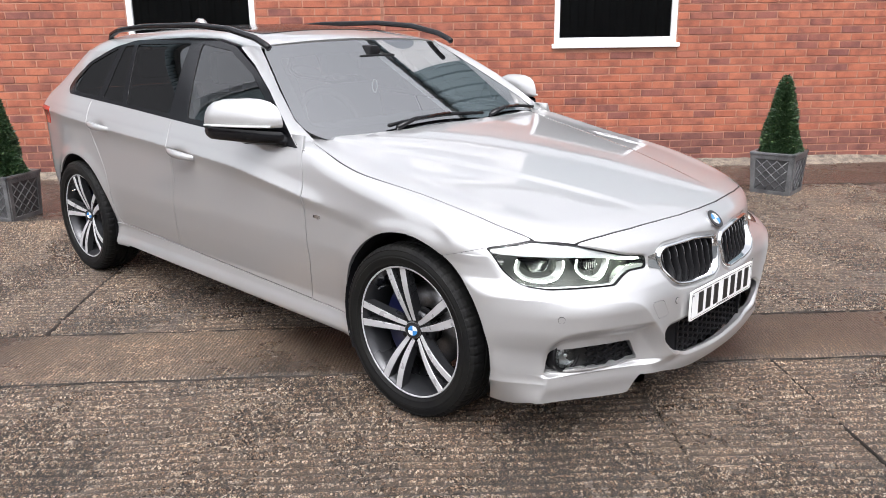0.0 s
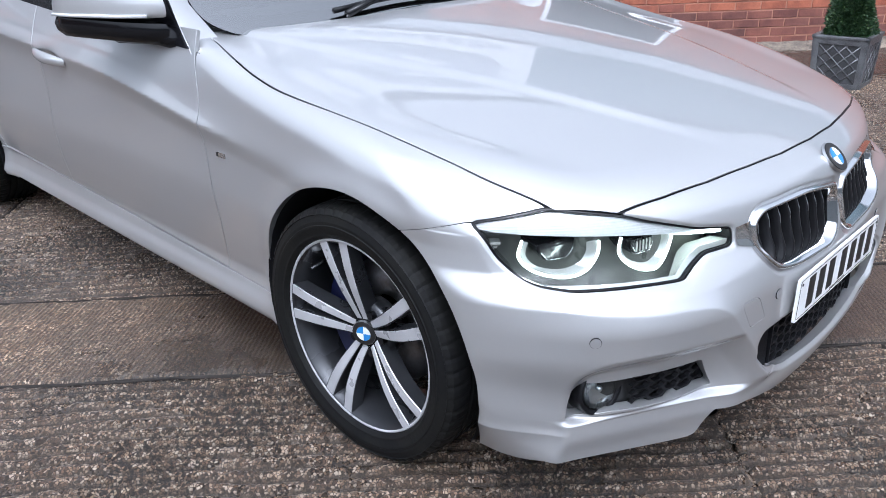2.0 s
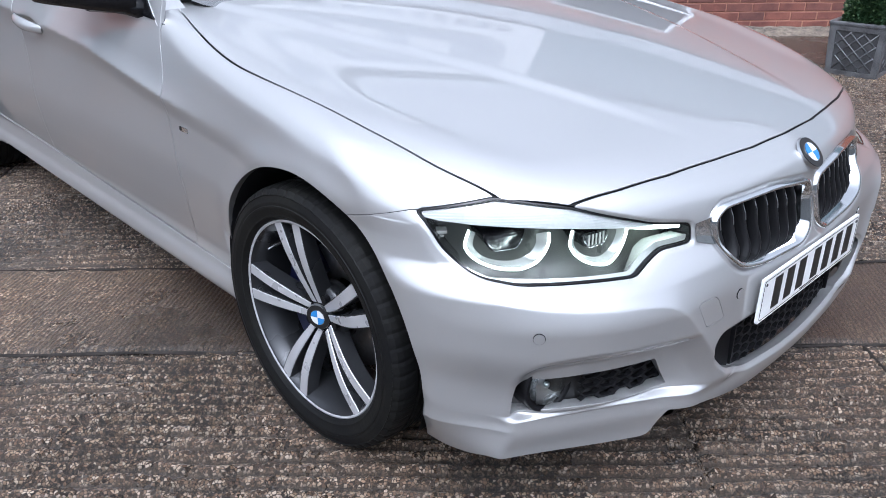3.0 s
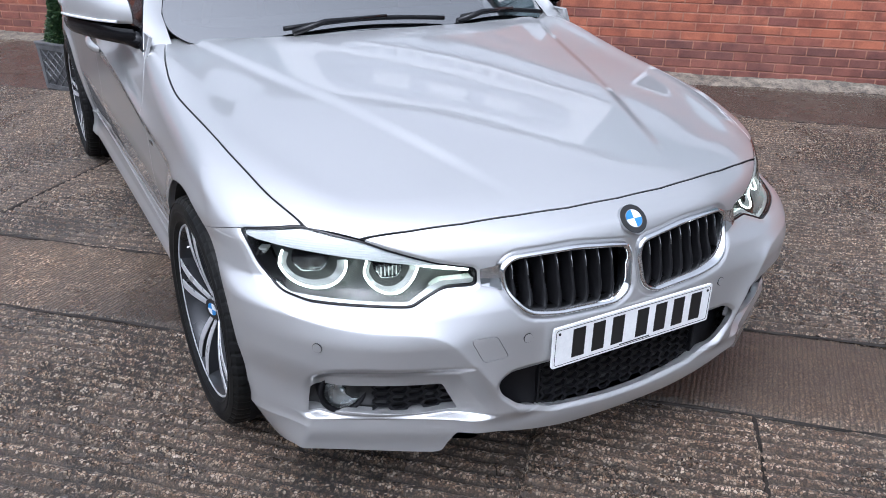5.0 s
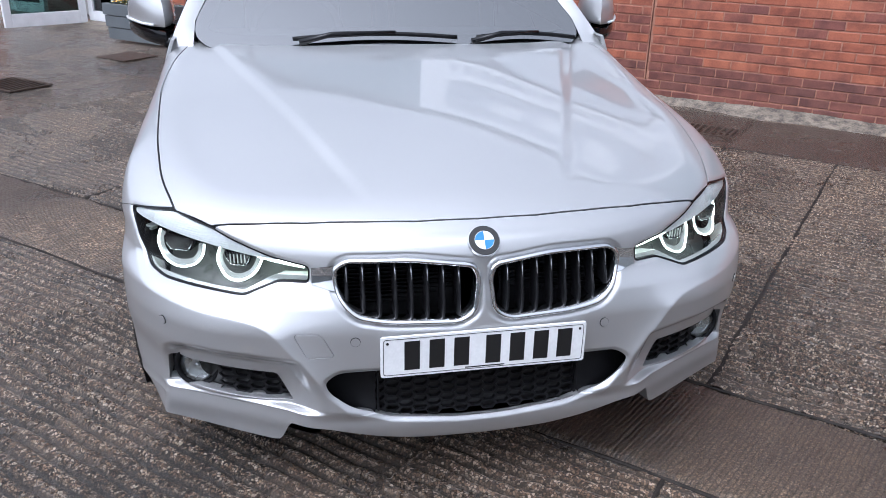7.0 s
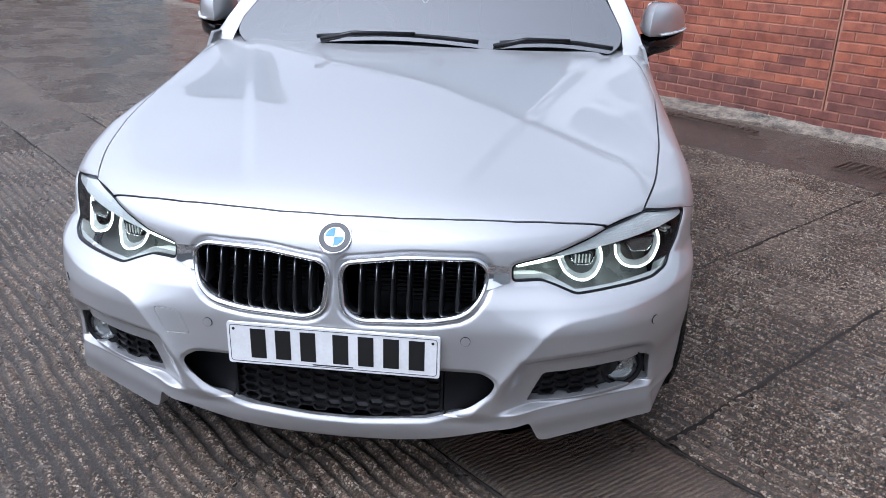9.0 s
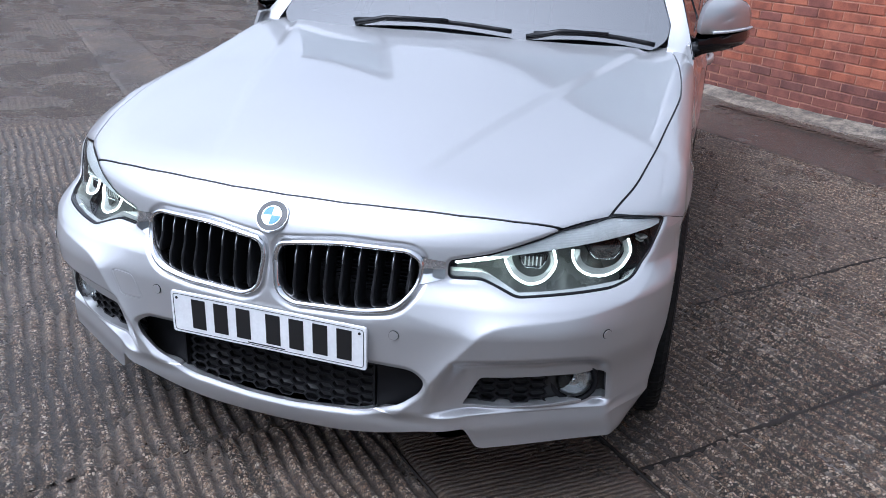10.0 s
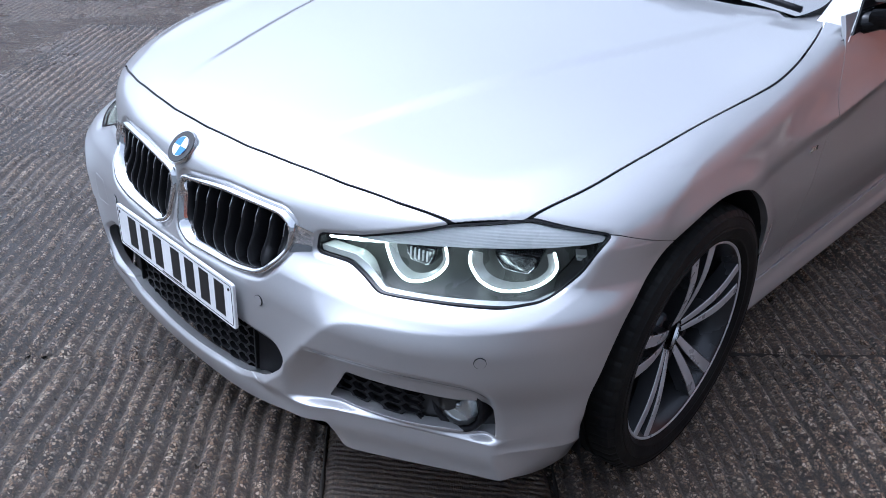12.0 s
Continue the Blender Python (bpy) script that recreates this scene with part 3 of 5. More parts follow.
# wheels
def wheel_set():
    """A bicolour wheel with five pairs of spokes; its axle is y, its face looks to +y."""
    v, f = lathe([(.238, -.10), (.228, -.07), (.222, .00), (.226, .05), (.236, .075), (.244, .090), (.2505, .096), (.2535, .095), (.2555, .088), (.250, .080)], 72)
    wheel = link("wheel", v, f, RIMDARK, car, "bicolour alloy wheel with five twin spokes")
    prof = [(.236, -.095), (.262, -.108), (.292, -.112), (.319, -.106), (.329, -.098), (.3332, -.085), (.3345, -.072)]
    tread = []
    for c in (-.045, -.015, .015, .045):
        tread += [(.3352, c - .0055), (.3280, c - .0035), (.3280, c + .0035), (.3352, c + .0055)]
    prof += tread + [(.3345, .072), (.3332, .085), (.329, .098), (.319, .106), (.3170, .1085), (.3150, .1070), (.300, .1115), (.2925, .1115), (.291, .1130), (.286, .1125), (.270, .1075), (.2645, .1070), (.262, .1045), (.2555, .0985), (.252, .090)]
    seg = 240
    v, f = lathe(prof, seg)
    v = [list(p) for p in v]
    n = len(prof)
    for k in range(seg):
        for i, (r, h) in enumerate(prof):
            if .07 < abs(h) < .107 and r > .315 and k % 4 == 0:
                q = 1 - .0022 / r
                v[k * n + i][0] *= q
                v[k * n + i][2] *= q
    link("tyre", v, f, RUBBER, wheel, "black low-profile tyre with worn sidewall", False)
    lip = [(r, h + .0012) for r, h in ((.2470, .0932), (.2503, .0962), (.2535, .0952), (.2553, .0885))]
    v, f = lathe(lip, 72)
    link("rim_edge", v, f, RIMFACE, wheel, "bright machined rim edge")
    for k in range(5):
        for side_ in (-1, 1):
            body_v, face_v, body_f, face_f = [], [], [], []
            rows = 12
            for i in range(rows + 1):
                u = i / rows
                r = .036 + .212 * u
                t = side_ * (.0118 + .0262 * u ** 1.15) + .005 * math.sin(u * 3.0)
                w = .0093 + .0019 * math.sin(u * math.pi) + .0078 * u
                h = .060 + .030 * math.sin(min(u * 1.25, 1) * math.pi / 2) + .003 * u
                dep = .032 + .01 * (1 - u)
                body_v += [(r, h - .0015, t - w), (r, h - .0015, t + w), (r, h - dep, t + w * 1.25), (r, h - dep, t - w * 1.25)]
                face_v += [(r, h - .0045, t - w * .98), (r, h, t - w * .80), (r, h, t + w * .80), (r, h - .0045, t + w * .98)]
            for i in range(rows):
                for a, b in ((0, 1), (1, 2), (2, 3), (3, 0)):
                    body_f.append((4 * i + a, 4 * i + 4 + a, 4 * i + 4 + b, 4 * i + b))
                face_f += [(4 * i + j, 4 * i + j + 1, 4 * i + 5 + j, 4 * i + 4 + j) for j in range(3)]
            rot = Matrix.Rotation(-math.radians(76 + 72 * k), 4, "Y")
            sp = link("spoke", [rot @ Vector(p) for p in body_v], body_f, RIMDARK, wheel, "", False)
            link("spoke_face", [rot @ Vector(p) for p in face_v], [q[::-1] for q in face_f], RIMFACE, wheel, "bright machined spoke face", False)
        rot = Matrix.Rotation(-math.radians(76 + 36 + 72 * k), 4, "Y")
        bm = bmesh.new()
        cyl(bm, .010, .010, .02, rot @ pose(.056, .052, 0, 90, 0, 0), 12)
        part("wheel_bolt", bm, BLACK, wheel)
    v, f = lathe([(0, .052), (.045, .052), (.072, .046), (.078, .03), (.075, .0), (.0, .0)], 40)
    link("hub", v, f, RIMDARK, wheel)
    roundel(wheel, pose(0, .064, 0, -90, 0, 20), .034)
    bm = bmesh.new()
    rot = Matrix.Rotation(-math.radians(40), 4, "Y")
    cyl(bm, .005, .0045, .035, rot @ pose(.212, .066, 0, 70, 0, 0), 10)
    part("valve", bm, SATIN, wheel)
    return wheel


def roundel(parent, m, r):
    """A round enamel badge: dark ring, chrome rim and four plain quarters. It looks along its own z."""
    bm = bmesh.new()
    cyl(bm, r, r * .96, .006, m, 40)
    badge = part("badge", bm, SATIN, parent, "round blue, white and black badge", True)
    bm = bmesh.new()
    cyl(bm, r * .93, r * .92, .002, m @ pose(0, 0, .0035), 40)
    part("badge_ring", bm, INK, badge if parent is car else parent, "", True)
    bm = bmesh.new()
    cyl(bm, r * .60, r * .59, .002, m @ pose(0, 0, .0045), 40)
    part("badge_rim", bm, CHROME, badge if parent is car else parent, "", True)
    for k in range(4):
        bm = bmesh.new()
        pts = [(0, 0)] + [(r * .56 * math.cos(math.radians(90 * k + a)), r * .56 * math.sin(math.radians(90 * k + a))) for a in range(0, 91, 10)]
        bm.faces.new([bm.verts.new(m @ Vector((x, y, .0062))) for x, y in pts])
        part("badge_quarter", bm, BLUE if k % 2 else ENAMEL, badge if parent is car else parent)


wheel = wheel_set()
STEER = 1.0
wheel.matrix_world = pose(.006, -.805, .333, 0, 0, 180 + STEER)
copy_thing(wheel, pose(-2.81, -.800, .333, 0, 0, 180))
copy_thing(wheel, pose(.006, .805, .333, 0, -11, STEER))
copy_thing(wheel, pose(-2.81, .800, .333, 0, 55, 0))
for x in (0, -2.81):
    for s in (1, -1):
        v, f = lathe([(.07, .012), (.16, .012), (.165, .008), (.165, -.012), (.07, -.012)], 48)
        d = link("brake_disc", v, f, DISC, car)
        d.matrix_world = pose(x, s * .765, .328)
        pts = [(r * math.cos(math.radians(a)), r * math.sin(math.radians(a))) for r, aa in ((.178, range(130, 231, 10)), (.095, range(230, 129, -10))) for a in aa]
        bm = solid(pts, -.05, .045, lambda u, w, h: (u, h, w))
        c = part("brake_caliper", bm, BLUECALIPER, car, "blue brake caliper")
        c.matrix_world = pose(x, s * .775, .328)

# kidney grilles
inner_kidney = rounded([(.033, .655), (.170, .672), (.328, .667), (.353, .648), (.348, .597), (.309, .553), (.233, .539), (.064, .533), (.031, .553), (.022, .628)], .032)
for s in (1, -1):
    grille = empty("kidney_grille")
    grille.parent = car
    rim_v = []
    for (y, z), (yi, zi) in zip(KIDNEY, inner_kidney):
        o, i = at_nose(s * y, z), at_nose(s * yi, zi)
        x0 = max(o.x, i.x) + .008
        rim_v += [(o.x - .004, s * y, z), (x0 + .004, s * (y * .92 + yi * .08), z * .92 + zi * .08), (x0 + .006, s * (y + yi) / 2, (z + zi) / 2), (x0 + .001, s * (y * .1 + yi * .9), z * .1 + zi * .9), (x0 - .035, s * yi, zi)]
    n = len(KIDNEY)
    rim_f = [(5 * i + j, 5 * i + j + 1, 5 * ((i + 1) % n) + j + 1, 5 * ((i + 1) % n) + j) for i in range(n) for j in range(4)]
    link("grille_rim", rim_v, rim_f, CHROME, grille, "chrome kidney grille surround")
    for k in range(8):
        y = .061 + .0384 * k
        zs_ = [z for (y0, z0), (y1, z1) in zip(inner_kidney, inner_kidney[1:] + inner_kidney[:1]) if (y0 - y) * (y1 - y) <= 0 and y0 != y1 for z in (z0 + (z1 - z0) * (y - y0) / (y1 - y0),)]
        lo, hi = min(zs_), max(zs_)
        rows = []
        for u in np.linspace(0, 1, 9):
            z = lo - .004 + (hi - lo + .008) * u
            x = float(NOSE(z) - SWEEP(z) * y * y) - .012 - .010 * ss(.75, 1.0, u) - .010 * ss(.2, 0, u)
            rows.append([(x - .05, s * (y - .0045), z), (x - .004, s * (y - .0045), z), (x, s * (y - .002), z), (x, s * (y + .002), z), (x - .004, s * (y + .0045), z), (x - .05, s * (y + .0045), z)])
        v, f = sheet(np.array(rows))
        slat = link("grille_slat", v, f if s < 0 else [q[::-1] for q in f], SLAT, grille)
        # tapering silver strip: the highlight on the slat's upper front edge, modelled in
        rows = []
        for u in np.linspace(0, 1, 6):
            z = hi - .004 - .040 * u
            x = float(NOSE(z) - SWEEP(z) * y * y) - .0105 - .010 * ss(.75, 1.0, (z - lo) / (hi - lo))
            w = .0030 - .0012 * u
            rows.append([(x - .003, s * y - w, z), (x, s * y, z), (x - .003, s * y + w, z)])
        v, f = sheet(np.array(rows))
        link("slat_tip", v, [q[::-1] for q in f], SATIN, slat, "silver strip drawn as the highlight on the upper slat")
    bm = bmesh.new()
    box(bm, (.64, min(s * .02, s * .37), .52), (.66, max(s * .02, s * .37), .69))
    for k in range(14):
        box(bm, (.66, min(s * .025, s * .365), .533 + .0105 * k), (.672, max(s * .025, s * .365), .536 + .0105 * k))
    part("air_flap", bm, BLACK, grille, "black air flaps behind the slats")
    # bright piece between grille and lamp
    rows = [[tuple(at_nose(s * y, z0 + (z1 - z0) * t, .004)) for t in (0, .25, .5, .75, 1)] for y, z0, z1 in ((.352, .600, .664), (.372, .606, .6615), (.392, .6125, .659), (.412, .618, .656))]
    v, f = sheet(np.array(rows))
    link("grille_corner", v, f if s > 0 else [q[::-1] for q in f], CHROME, grille, "chrome grille corner")


def honeycomb(y0, y1, z0, z1, place, w=.046, h=.0235, wall=.0022, depth=.012, keep=None):
    """A net of flat hexagons between two heights; place(y, z) gives x of its face."""
    verts, faces = [], []
    rows, cols = int((z1 - z0) / h) + 2, int((y1 - y0) / (w * .78)) + 2
    for c in range(cols):
        for r in range(rows):
            cy, cz = y0 + c * w * .78, z0 + r * h + (h / 2 if c % 2 else 0)
            if not (y0 <= cy <= y1 and z0 <= cz <= z1) or (keep and not keep(cy, cz)):
                continue
            b = len(verts)
            for q in (1.0, 1 - wall * 2 / h):
                for a, e in ((.5, 0), (.28, .5), (-.28, .5), (-.5, 0), (-.28, -.5), (.28, -.5)):
                    y, z = cy + a * w * q, cz + e * h * q
                    x = place(y, z)
                    verts += [(x, y, z), (x - depth, y, z)]
            for i in range(6):
                j = (i + 1) % 6
                o0, o1, i0, i1 = b + 2 * i, b + 2 * j, b + 12 + 2 * i, b + 12 + 2 * j
                faces += [(o0, o1, i1, i0), (i0, i1, i1 + 1, i0 + 1)]
    return verts, faces


curved = lambda y, z: .762 - .14 * y * y - .05 * (z - .3)
v, f = honeycomb(-.262, .262, .262, .402, curved)
low = link("lower_grille", v, f, BLACK, car, "black honeycomb lower grille", False)
rows = [[(curved(y, z) - .03, y, z) for z in (.24, .33, .425)] for y in np.linspace(-.30, .30, 13)]
v, f = sheet(np.array(rows))
link("grille_backing", v, f, INK, low)
for s in (1, -1):
    rows = [[(curved(y, z) + .004 - .25 * max(0, y - .27) + .02 * ss(.36, .42, z), s * y, z) for z in np.linspace(.245, .432, 9)] for y in np.linspace(.268, .42, 9)]
    v, f = sheet(np.array(rows))
    link("air_duct", v, f if s < 0 else [q[::-1] for q in f], BLACK, car, "black ribbed air duct panel")
    bm = bmesh.new()
    box(bm, (.745, s * .262 - .003, .258), (.762, s * .262 + .003, .408), .001)
    part("grille_post", bm, BLACK, car)
    # fog lamp and its mesh
    sunk = lambda y, z: float(NOSE(.37) - SWEEP(.37) * y * y - ROUND(.37) * abs(y) ** 6) - .068
    v, f = honeycomb(.445, .668, .268, .392, sunk, .048, .0215)
    v = [(x, s * y, z) for x, y, z in v]
    fog_mesh = link("fog_grille", v, f, BLACK, car, "black honeycomb side grille", False)
    rows = [[(sunk(y, z) - (.02 if y < .79 else 0), s * y, z) for z in (.27, .34, .40)] for y in np.linspace(.43, .790, 14)]
    v, f = sheet(np.array(rows))
    link("grille_backing", v, f, INK, fog_mesh)
    face = pose(.590, s * .712, .349, 90, 0, 90 + s * 14) @ pose(0, 0, 0, -6, 0, 0)
    v, f = lathe([(.062, -.05), (.060, -.006), (.056, .001), (.049, -.003), (.046, -.010), (.044, -.03)], 40)
    turn = face @ pose(0, 0, 0, 90, 0, 0)
    fog = link("fog_lamp", [turn @ Vector(p) for p in v], f, BLACK, car, "round fog lamp in a black bezel")
    v, f = lathe([(.0465, -.010), (.042, .001), (.031, .008), (.015, .012), (.0, .013)], 32)
    link("fog_lens", [turn @ Vector(p) for p in v], f, LENS, fog).visible_shadow = False
    v, f = lathe([(.0455, -.006), (.036, -.011), (.019, -.015), (.0, -.016)], 14)
    link("fog_reflector", [turn @ Vector(p) for p in v], f, SATIN, fog, "", False)
    bm = bmesh.new()
    ball(bm, (.007, .007, .007), turn @ pose(0, -.008, 0))
    part("fog_bulb", bm, SATIN, fog, "", True)

# headlamps
BROW = [(.875, .712), (.835, .697), (.790, .690), (.660, .679), (.545, .667), (.490, .664), (.500, .690), (.640, .74), (.760, .76), (.875, .73)]
STRIP = rounded([(.545, .671), (.430, .654), (.430, .647), (.500, .656), (.545, .664)], .002)
BELOW = [(.88, .690), (.851, .676), (.829, .620), (.795, .599), (.66, .596), (.572, .595), (.494, .630), (.41, .632), (.40, .60), (.56, .57), (.80, .57), (.88, .62)]
for s in (1, -1):
    grid = both(FRONT, s)
    lampk = panel("headlamp", grid, body, [lambda x, y, z: lamp(x, y, z) - .0002, lambda x, y, z: .0026 - lamp(x, y, z)], GLOSS, car, "led headlamp with two lit white rings", .07)
    panel("lens", grid, body, [lambda x, y, z: lamp(x, y, z) - .0024], LENS, lampk, "clear curved lamp cover", 0, sink=.002).visible_shadow = False
    panel("lamp_bowl", grid, body, [lambda x, y, z: lamp(x, y, z) - .002], LAMPGREY, lampk, "dark grey lamp inside", 0, sink=.085)
    panel("lamp_trim", grid, body, [lambda x, y, z: lamp(x, y, z) - .0045, lambda x, y, z: inside(BELOW, np.abs(y), z)], LAMPSILVER, lampk, "silver lamp trim", .045, sink=.008)
    panel("indicator_brow", grid, body, [lambda x, y, z: np.where(x > .28, inside(BROW, np.abs(y), z), -1.0), lambda x, y, z: lamp(x, y, z) - .004], FROST, lampk, "frosted white indicator strip", .03, sink=.007)
    panel("light_strip", grid, body, [lambda x, y, z: np.where(x > .28, inside(STRIP, np.abs(y), z), -1.0)], LED, lampk, "lit white led strip", .02, sink=.014)
    for cy, cz, slim, ring_pts, wide in ((.730, .642, 1.0, [(.784, .671), (.793, .636), (.777, .607), (.737, .599), (.694, .611), (.673, .637), (.668, .663)], .045), (.582, .636, 1.0, [(.628, .664), (.636, .632), (.620, .603), (.586, .596), (.549, .612), (.529, .643), (.526, .661)], .036)):
        def deep(y, z, d):
            return np.array((float(NOSE(z) - SWEEP(z) * y * y - ROUND(z) * y ** 6) - d, s * y, z))
        path = []
        for k in np.linspace(0, len(ring_pts) - 1, 90):
            i = min(int(k), len(ring_pts) - 2)
            t = k - i
            p = [np.array(ring_pts[max(0, min(j, len(ring_pts) - 1))]) for j in (i - 1, i, i + 1, i + 2)]
            q = .5 * (2 * p[1] + (p[2] - p[0]) * t + (2 * p[0] - 5 * p[1] + 4 * p[2] - p[3]) * t * t + (3 * p[1] - p[0] - 3 * p[2] + p[3]) * t ** 3)
            path.append(np.array((cy + (q[0] - cy) * slim, q[1])))
        loop("light_ring", [deep(q[0], q[1], .040) for q in path], .0027, LED, lampk, "lit white led ring", False)
        rows = []
        for k, q in enumerate(path):
            o = np.array((cy, cz))
            w, rib = q - (q - o) * .24, .004 * (k % 2)
            rows.append([deep(q[0], q[1], .042), deep(q[0] * .9 + w[0] * .1, q[1] * .9 + w[1] * .1, .043 + rib), deep(q[0] * .1 + w[0] * .9, q[1] * .1 + w[1] * .9, .047 + rib), deep(w[0], w[1], .050)])
        v, f = sheet(np.array(rows))
        link("ring_reflector", v, f, LAMPSILVER, lampk)
        outline = rounded([(-wide, .018), (wide, .022), (wide * .92, .000), (wide * .62, -.019), (-wide * .55, -.018), (-wide * .90, .002)], .006)
        c = deep(cy, cz + .004, .062)
        turn = s * (24 if cy > .65 else 14)
        m = Matrix.Translation(c) @ pose(0, 0, 0, 0, 0, turn)
        bm = solid(outline, -.06, .012, lambda a, b, w_: m @ Vector((w_, a, b)), .003)
        part("projector", bm, GLOSS, lampk, "dark projector unit", True)
        face_ = [(a * .86, b * .84) for a, b in outline]
        bm = solid(face_, .008, .017, lambda a, b, w_: m @ Vector((w_, a, b)), .004)
        eye_ = part("projector_lens", bm, PROJECTOR, lampk, "smoked projector lens", True)
        bm = bmesh.new()
        for a, b in zip(face_, face_[1:] + face_[:1]):
            if a[1] < .004 and b[1] < .004:
                v, f = tube([m @ Vector((.017, a[0], a[1])), m @ Vector((.017, b[0], b[1]))], .0011, 5)
                vs = [bm.verts.new(p) for p in v]
                for q in f:
                    bm.faces.new([vs[c_] for c_ in q])
        part("lens_edge", bm, CHROME, eye_, "bright lower edge of the lens", True)
        if cy < .65:
            bm = bmesh.new()
            for k in range(5):
                a = -wide * .50 + k * wide * .25
                box(bm, (.016, a - .0016, -.010), (.019, a + .0016, .013), .0008, m)
            part("lens_ribs", bm, LAMPSILVER, eye_)
    bm = bmesh.new()
    m = Matrix.Translation(deep(.822, .664, .045)) @ pose(0, 0, 0, 0, 0, s * 40)
    box(bm, (-.02, -.018, -.003), (.004, .018, .003), .001, m)
    box(bm, (-.02, -.015, -.012), (.000, .012, -.007), .001, m)
    part("reflector_fin", bm, LAMPSILVER, lampk)

# number plate with plain bars for its characters
bm = solid(rounded([(-.26, .394), (.26, .394), (.26, .505), (-.26, .505)], .008), .797, .8035, lambda a, b, w_: (w_, a, b), .0008)
plate = part("number_plate", bm, WHITE, car, "white number plate with black characters")
border = rounded([(-.253, .4005), (.253, .4005), (.253, .4985), (-.253, .4985)], .008)
loop("plate_border", [(.8037, y, z) for y, z in border], .0008, INK, plate, seg=6)
x = -.208
for k in range(7):
    w = .050
    bm = bmesh.new()
    box(bm, (.8034, x + .006, .412), (.8042, x + w - .006, .491))
    part("plate_bar", bm, INK, plate)
    x += w + (.030 if k == 3 - 1 else .0115)
bm = bmesh.new()
box(bm, (.8034, -.05, .4035), (.8040, .05, .4065))
part("plate_small_print", bm, INK, plate, "unreadable small print")
for s in (1, -1):
    bm = bmesh.new()
    cyl(bm, .0035, .0035, .002, pose(.804, s * .243, .488, 0, 90, 0), 10)
    part("plate_screw", bm, INK, plate)

roundel(car, Matrix.Translation(at_nose(0, .717, .001)) @ Vector((.72, 0, .69)).to_track_quat("Z", "Y").to_matrix().to_4x4(), .041)
for s in (1, -1):
    for y, z in ((.317, .487), (.777, .500)):
        p = at_nose(s * y, z)
        nrm = Vector(slope(body, np.array([p]))[0])
        m = Matrix.Translation(p) @ nrm.to_track_quat("Z", "Y").to_matrix().to_4x4()
        bm = bmesh.new()
        cyl(bm, .0125, .012, .004, m, 24)
        sensor = part("parking_sensor", bm, BLACK, car, "silver parking sensor with dark ring", True)
        bm = bmesh.new()
        cyl(bm, .0116, .0112, .004, m @ pose(0, 0, .0008), 24)
        part("sensor_face", bm, PAINT, sensor, "", True)
    bm = bmesh.new()
    yy = float(W(-.51, .69))
    box(bm, (-.530, -.002, .684), (-.492, .003, .698), .001, Matrix.Translation((0, s * yy, 0)))
    badge = part("side_badge", bm, CHROME, car, "small chrome side badge with coloured stripes")
    bm = bmesh.new()
    box(bm, (-.531, s * (yy + .0035) - .001, .686), (-.528, s * (yy + .0035) + .001, .697))
    part("badge_stripe", bm, INK, badge)
    # door handles
    for hx, hz in HANDLES:
        rows = []
        for u in np.linspace(0, 1, 17):
            x = hx + .130 - .26 * u
            z = hz - .008 + .016 * u + .002
            out = .036 * math.sin(math.pi * min(max(u, .02), .98)) ** .6
            hgt = .0200 * (math.sin(math.pi * (.12 + .76 * u)) ** .5)
            base = float(PLAN(x) - SIDE(z + (.80 - CREASE(x)) * .95))
            rows.append([(x, s * (base + out * o + .002), z + hgt * h) for o, h in ((.45, -1), (.85, -.85), (1.05, -.35), (1.08, .15), (.95, .75), (.55, 1), (.35, .6), (.35, -.6), (.45, -1))])
        v, f = sheet(np.array(rows))
        link("door_handle", v, f if s < 0 else [q[::-1] for q in f], PAINT, car)
    # mirror
    rows = []
    plan = [(-.745, .862), (-.775, .905), (-.840, .955), (-.930, .998), (-1.010, 1.030), (-1.060, 1.040), (-1.085, 1.026), (-1.085, .980), (-1.070, .930), (-1.040, .880), (-1.000, .850), (-.900, .846), (-.800, .848)]
    cxm, cym = -.94, .93
    for z, q, lift in ((1.016, .94, 0), (1.019, .98, 0), (1.030, 1.0, 0), (1.050, .99, 0), (1.075, .95, 0), (1.100, .87, .1), (1.118, .72, .2), (1.129, .48, .3), (1.132, .15, .3)):
        rows.append([(cxm + (x - cxm) * q, s * (cym + (y - cym) * q - .012 * lift), z + .010 - .06 * (y - cym) * (.3 if z > 1.05 else 0)) for x, y in plan + plan[:1]])
    v, f = sheet(np.array(rows))
    mirror_cap = link("wing_mirror", v, f if s > 0 else [q[::-1] for q in f], PAINT, car, "silver wing mirror with black base")
    rows = []
    for z, q in ((1.024, .96), (1.008, 1.01), (.988, .98), (.972, .86), (.966, .5), (.965, .1)):
        rows.append([(cxm + (x - cxm) * q, s * (cym + (y - cym) * q), z - .09 * (1.03 - y)) for x, y in plan + plan[:1]])
    v, f = sheet(np.array(rows))
    link("mirror_base", v, f if s < 0 else [q[::-1] for q in f], GLOSS, mirror_cap)
    loop("mirror_indicator", [(x + .004, s * (y + .003), 1.033) for x, y in plan[1:6]], .005, FROST, mirror_cap, "", False, 6)
    v, f = tube([(-.86, s * .90, .985), (-.80, s * .86, .975), (-.755, s * .825, .962)], [.034, .034, .040], 10)
    v = [(x, y, .962 + (z - .962) * .75) for x, y, z in [tuple(p) for p in v]]
    link("mirror_arm", v, f, GLOSS, mirror_cap)
    bm = solid([(-.665, .950), (-.985, .982), (-.965, 1.120), (-.935, 1.125)], 0, .006, lambda a, b, w_: (a, s * (float(W(a, b)) + w_), b))
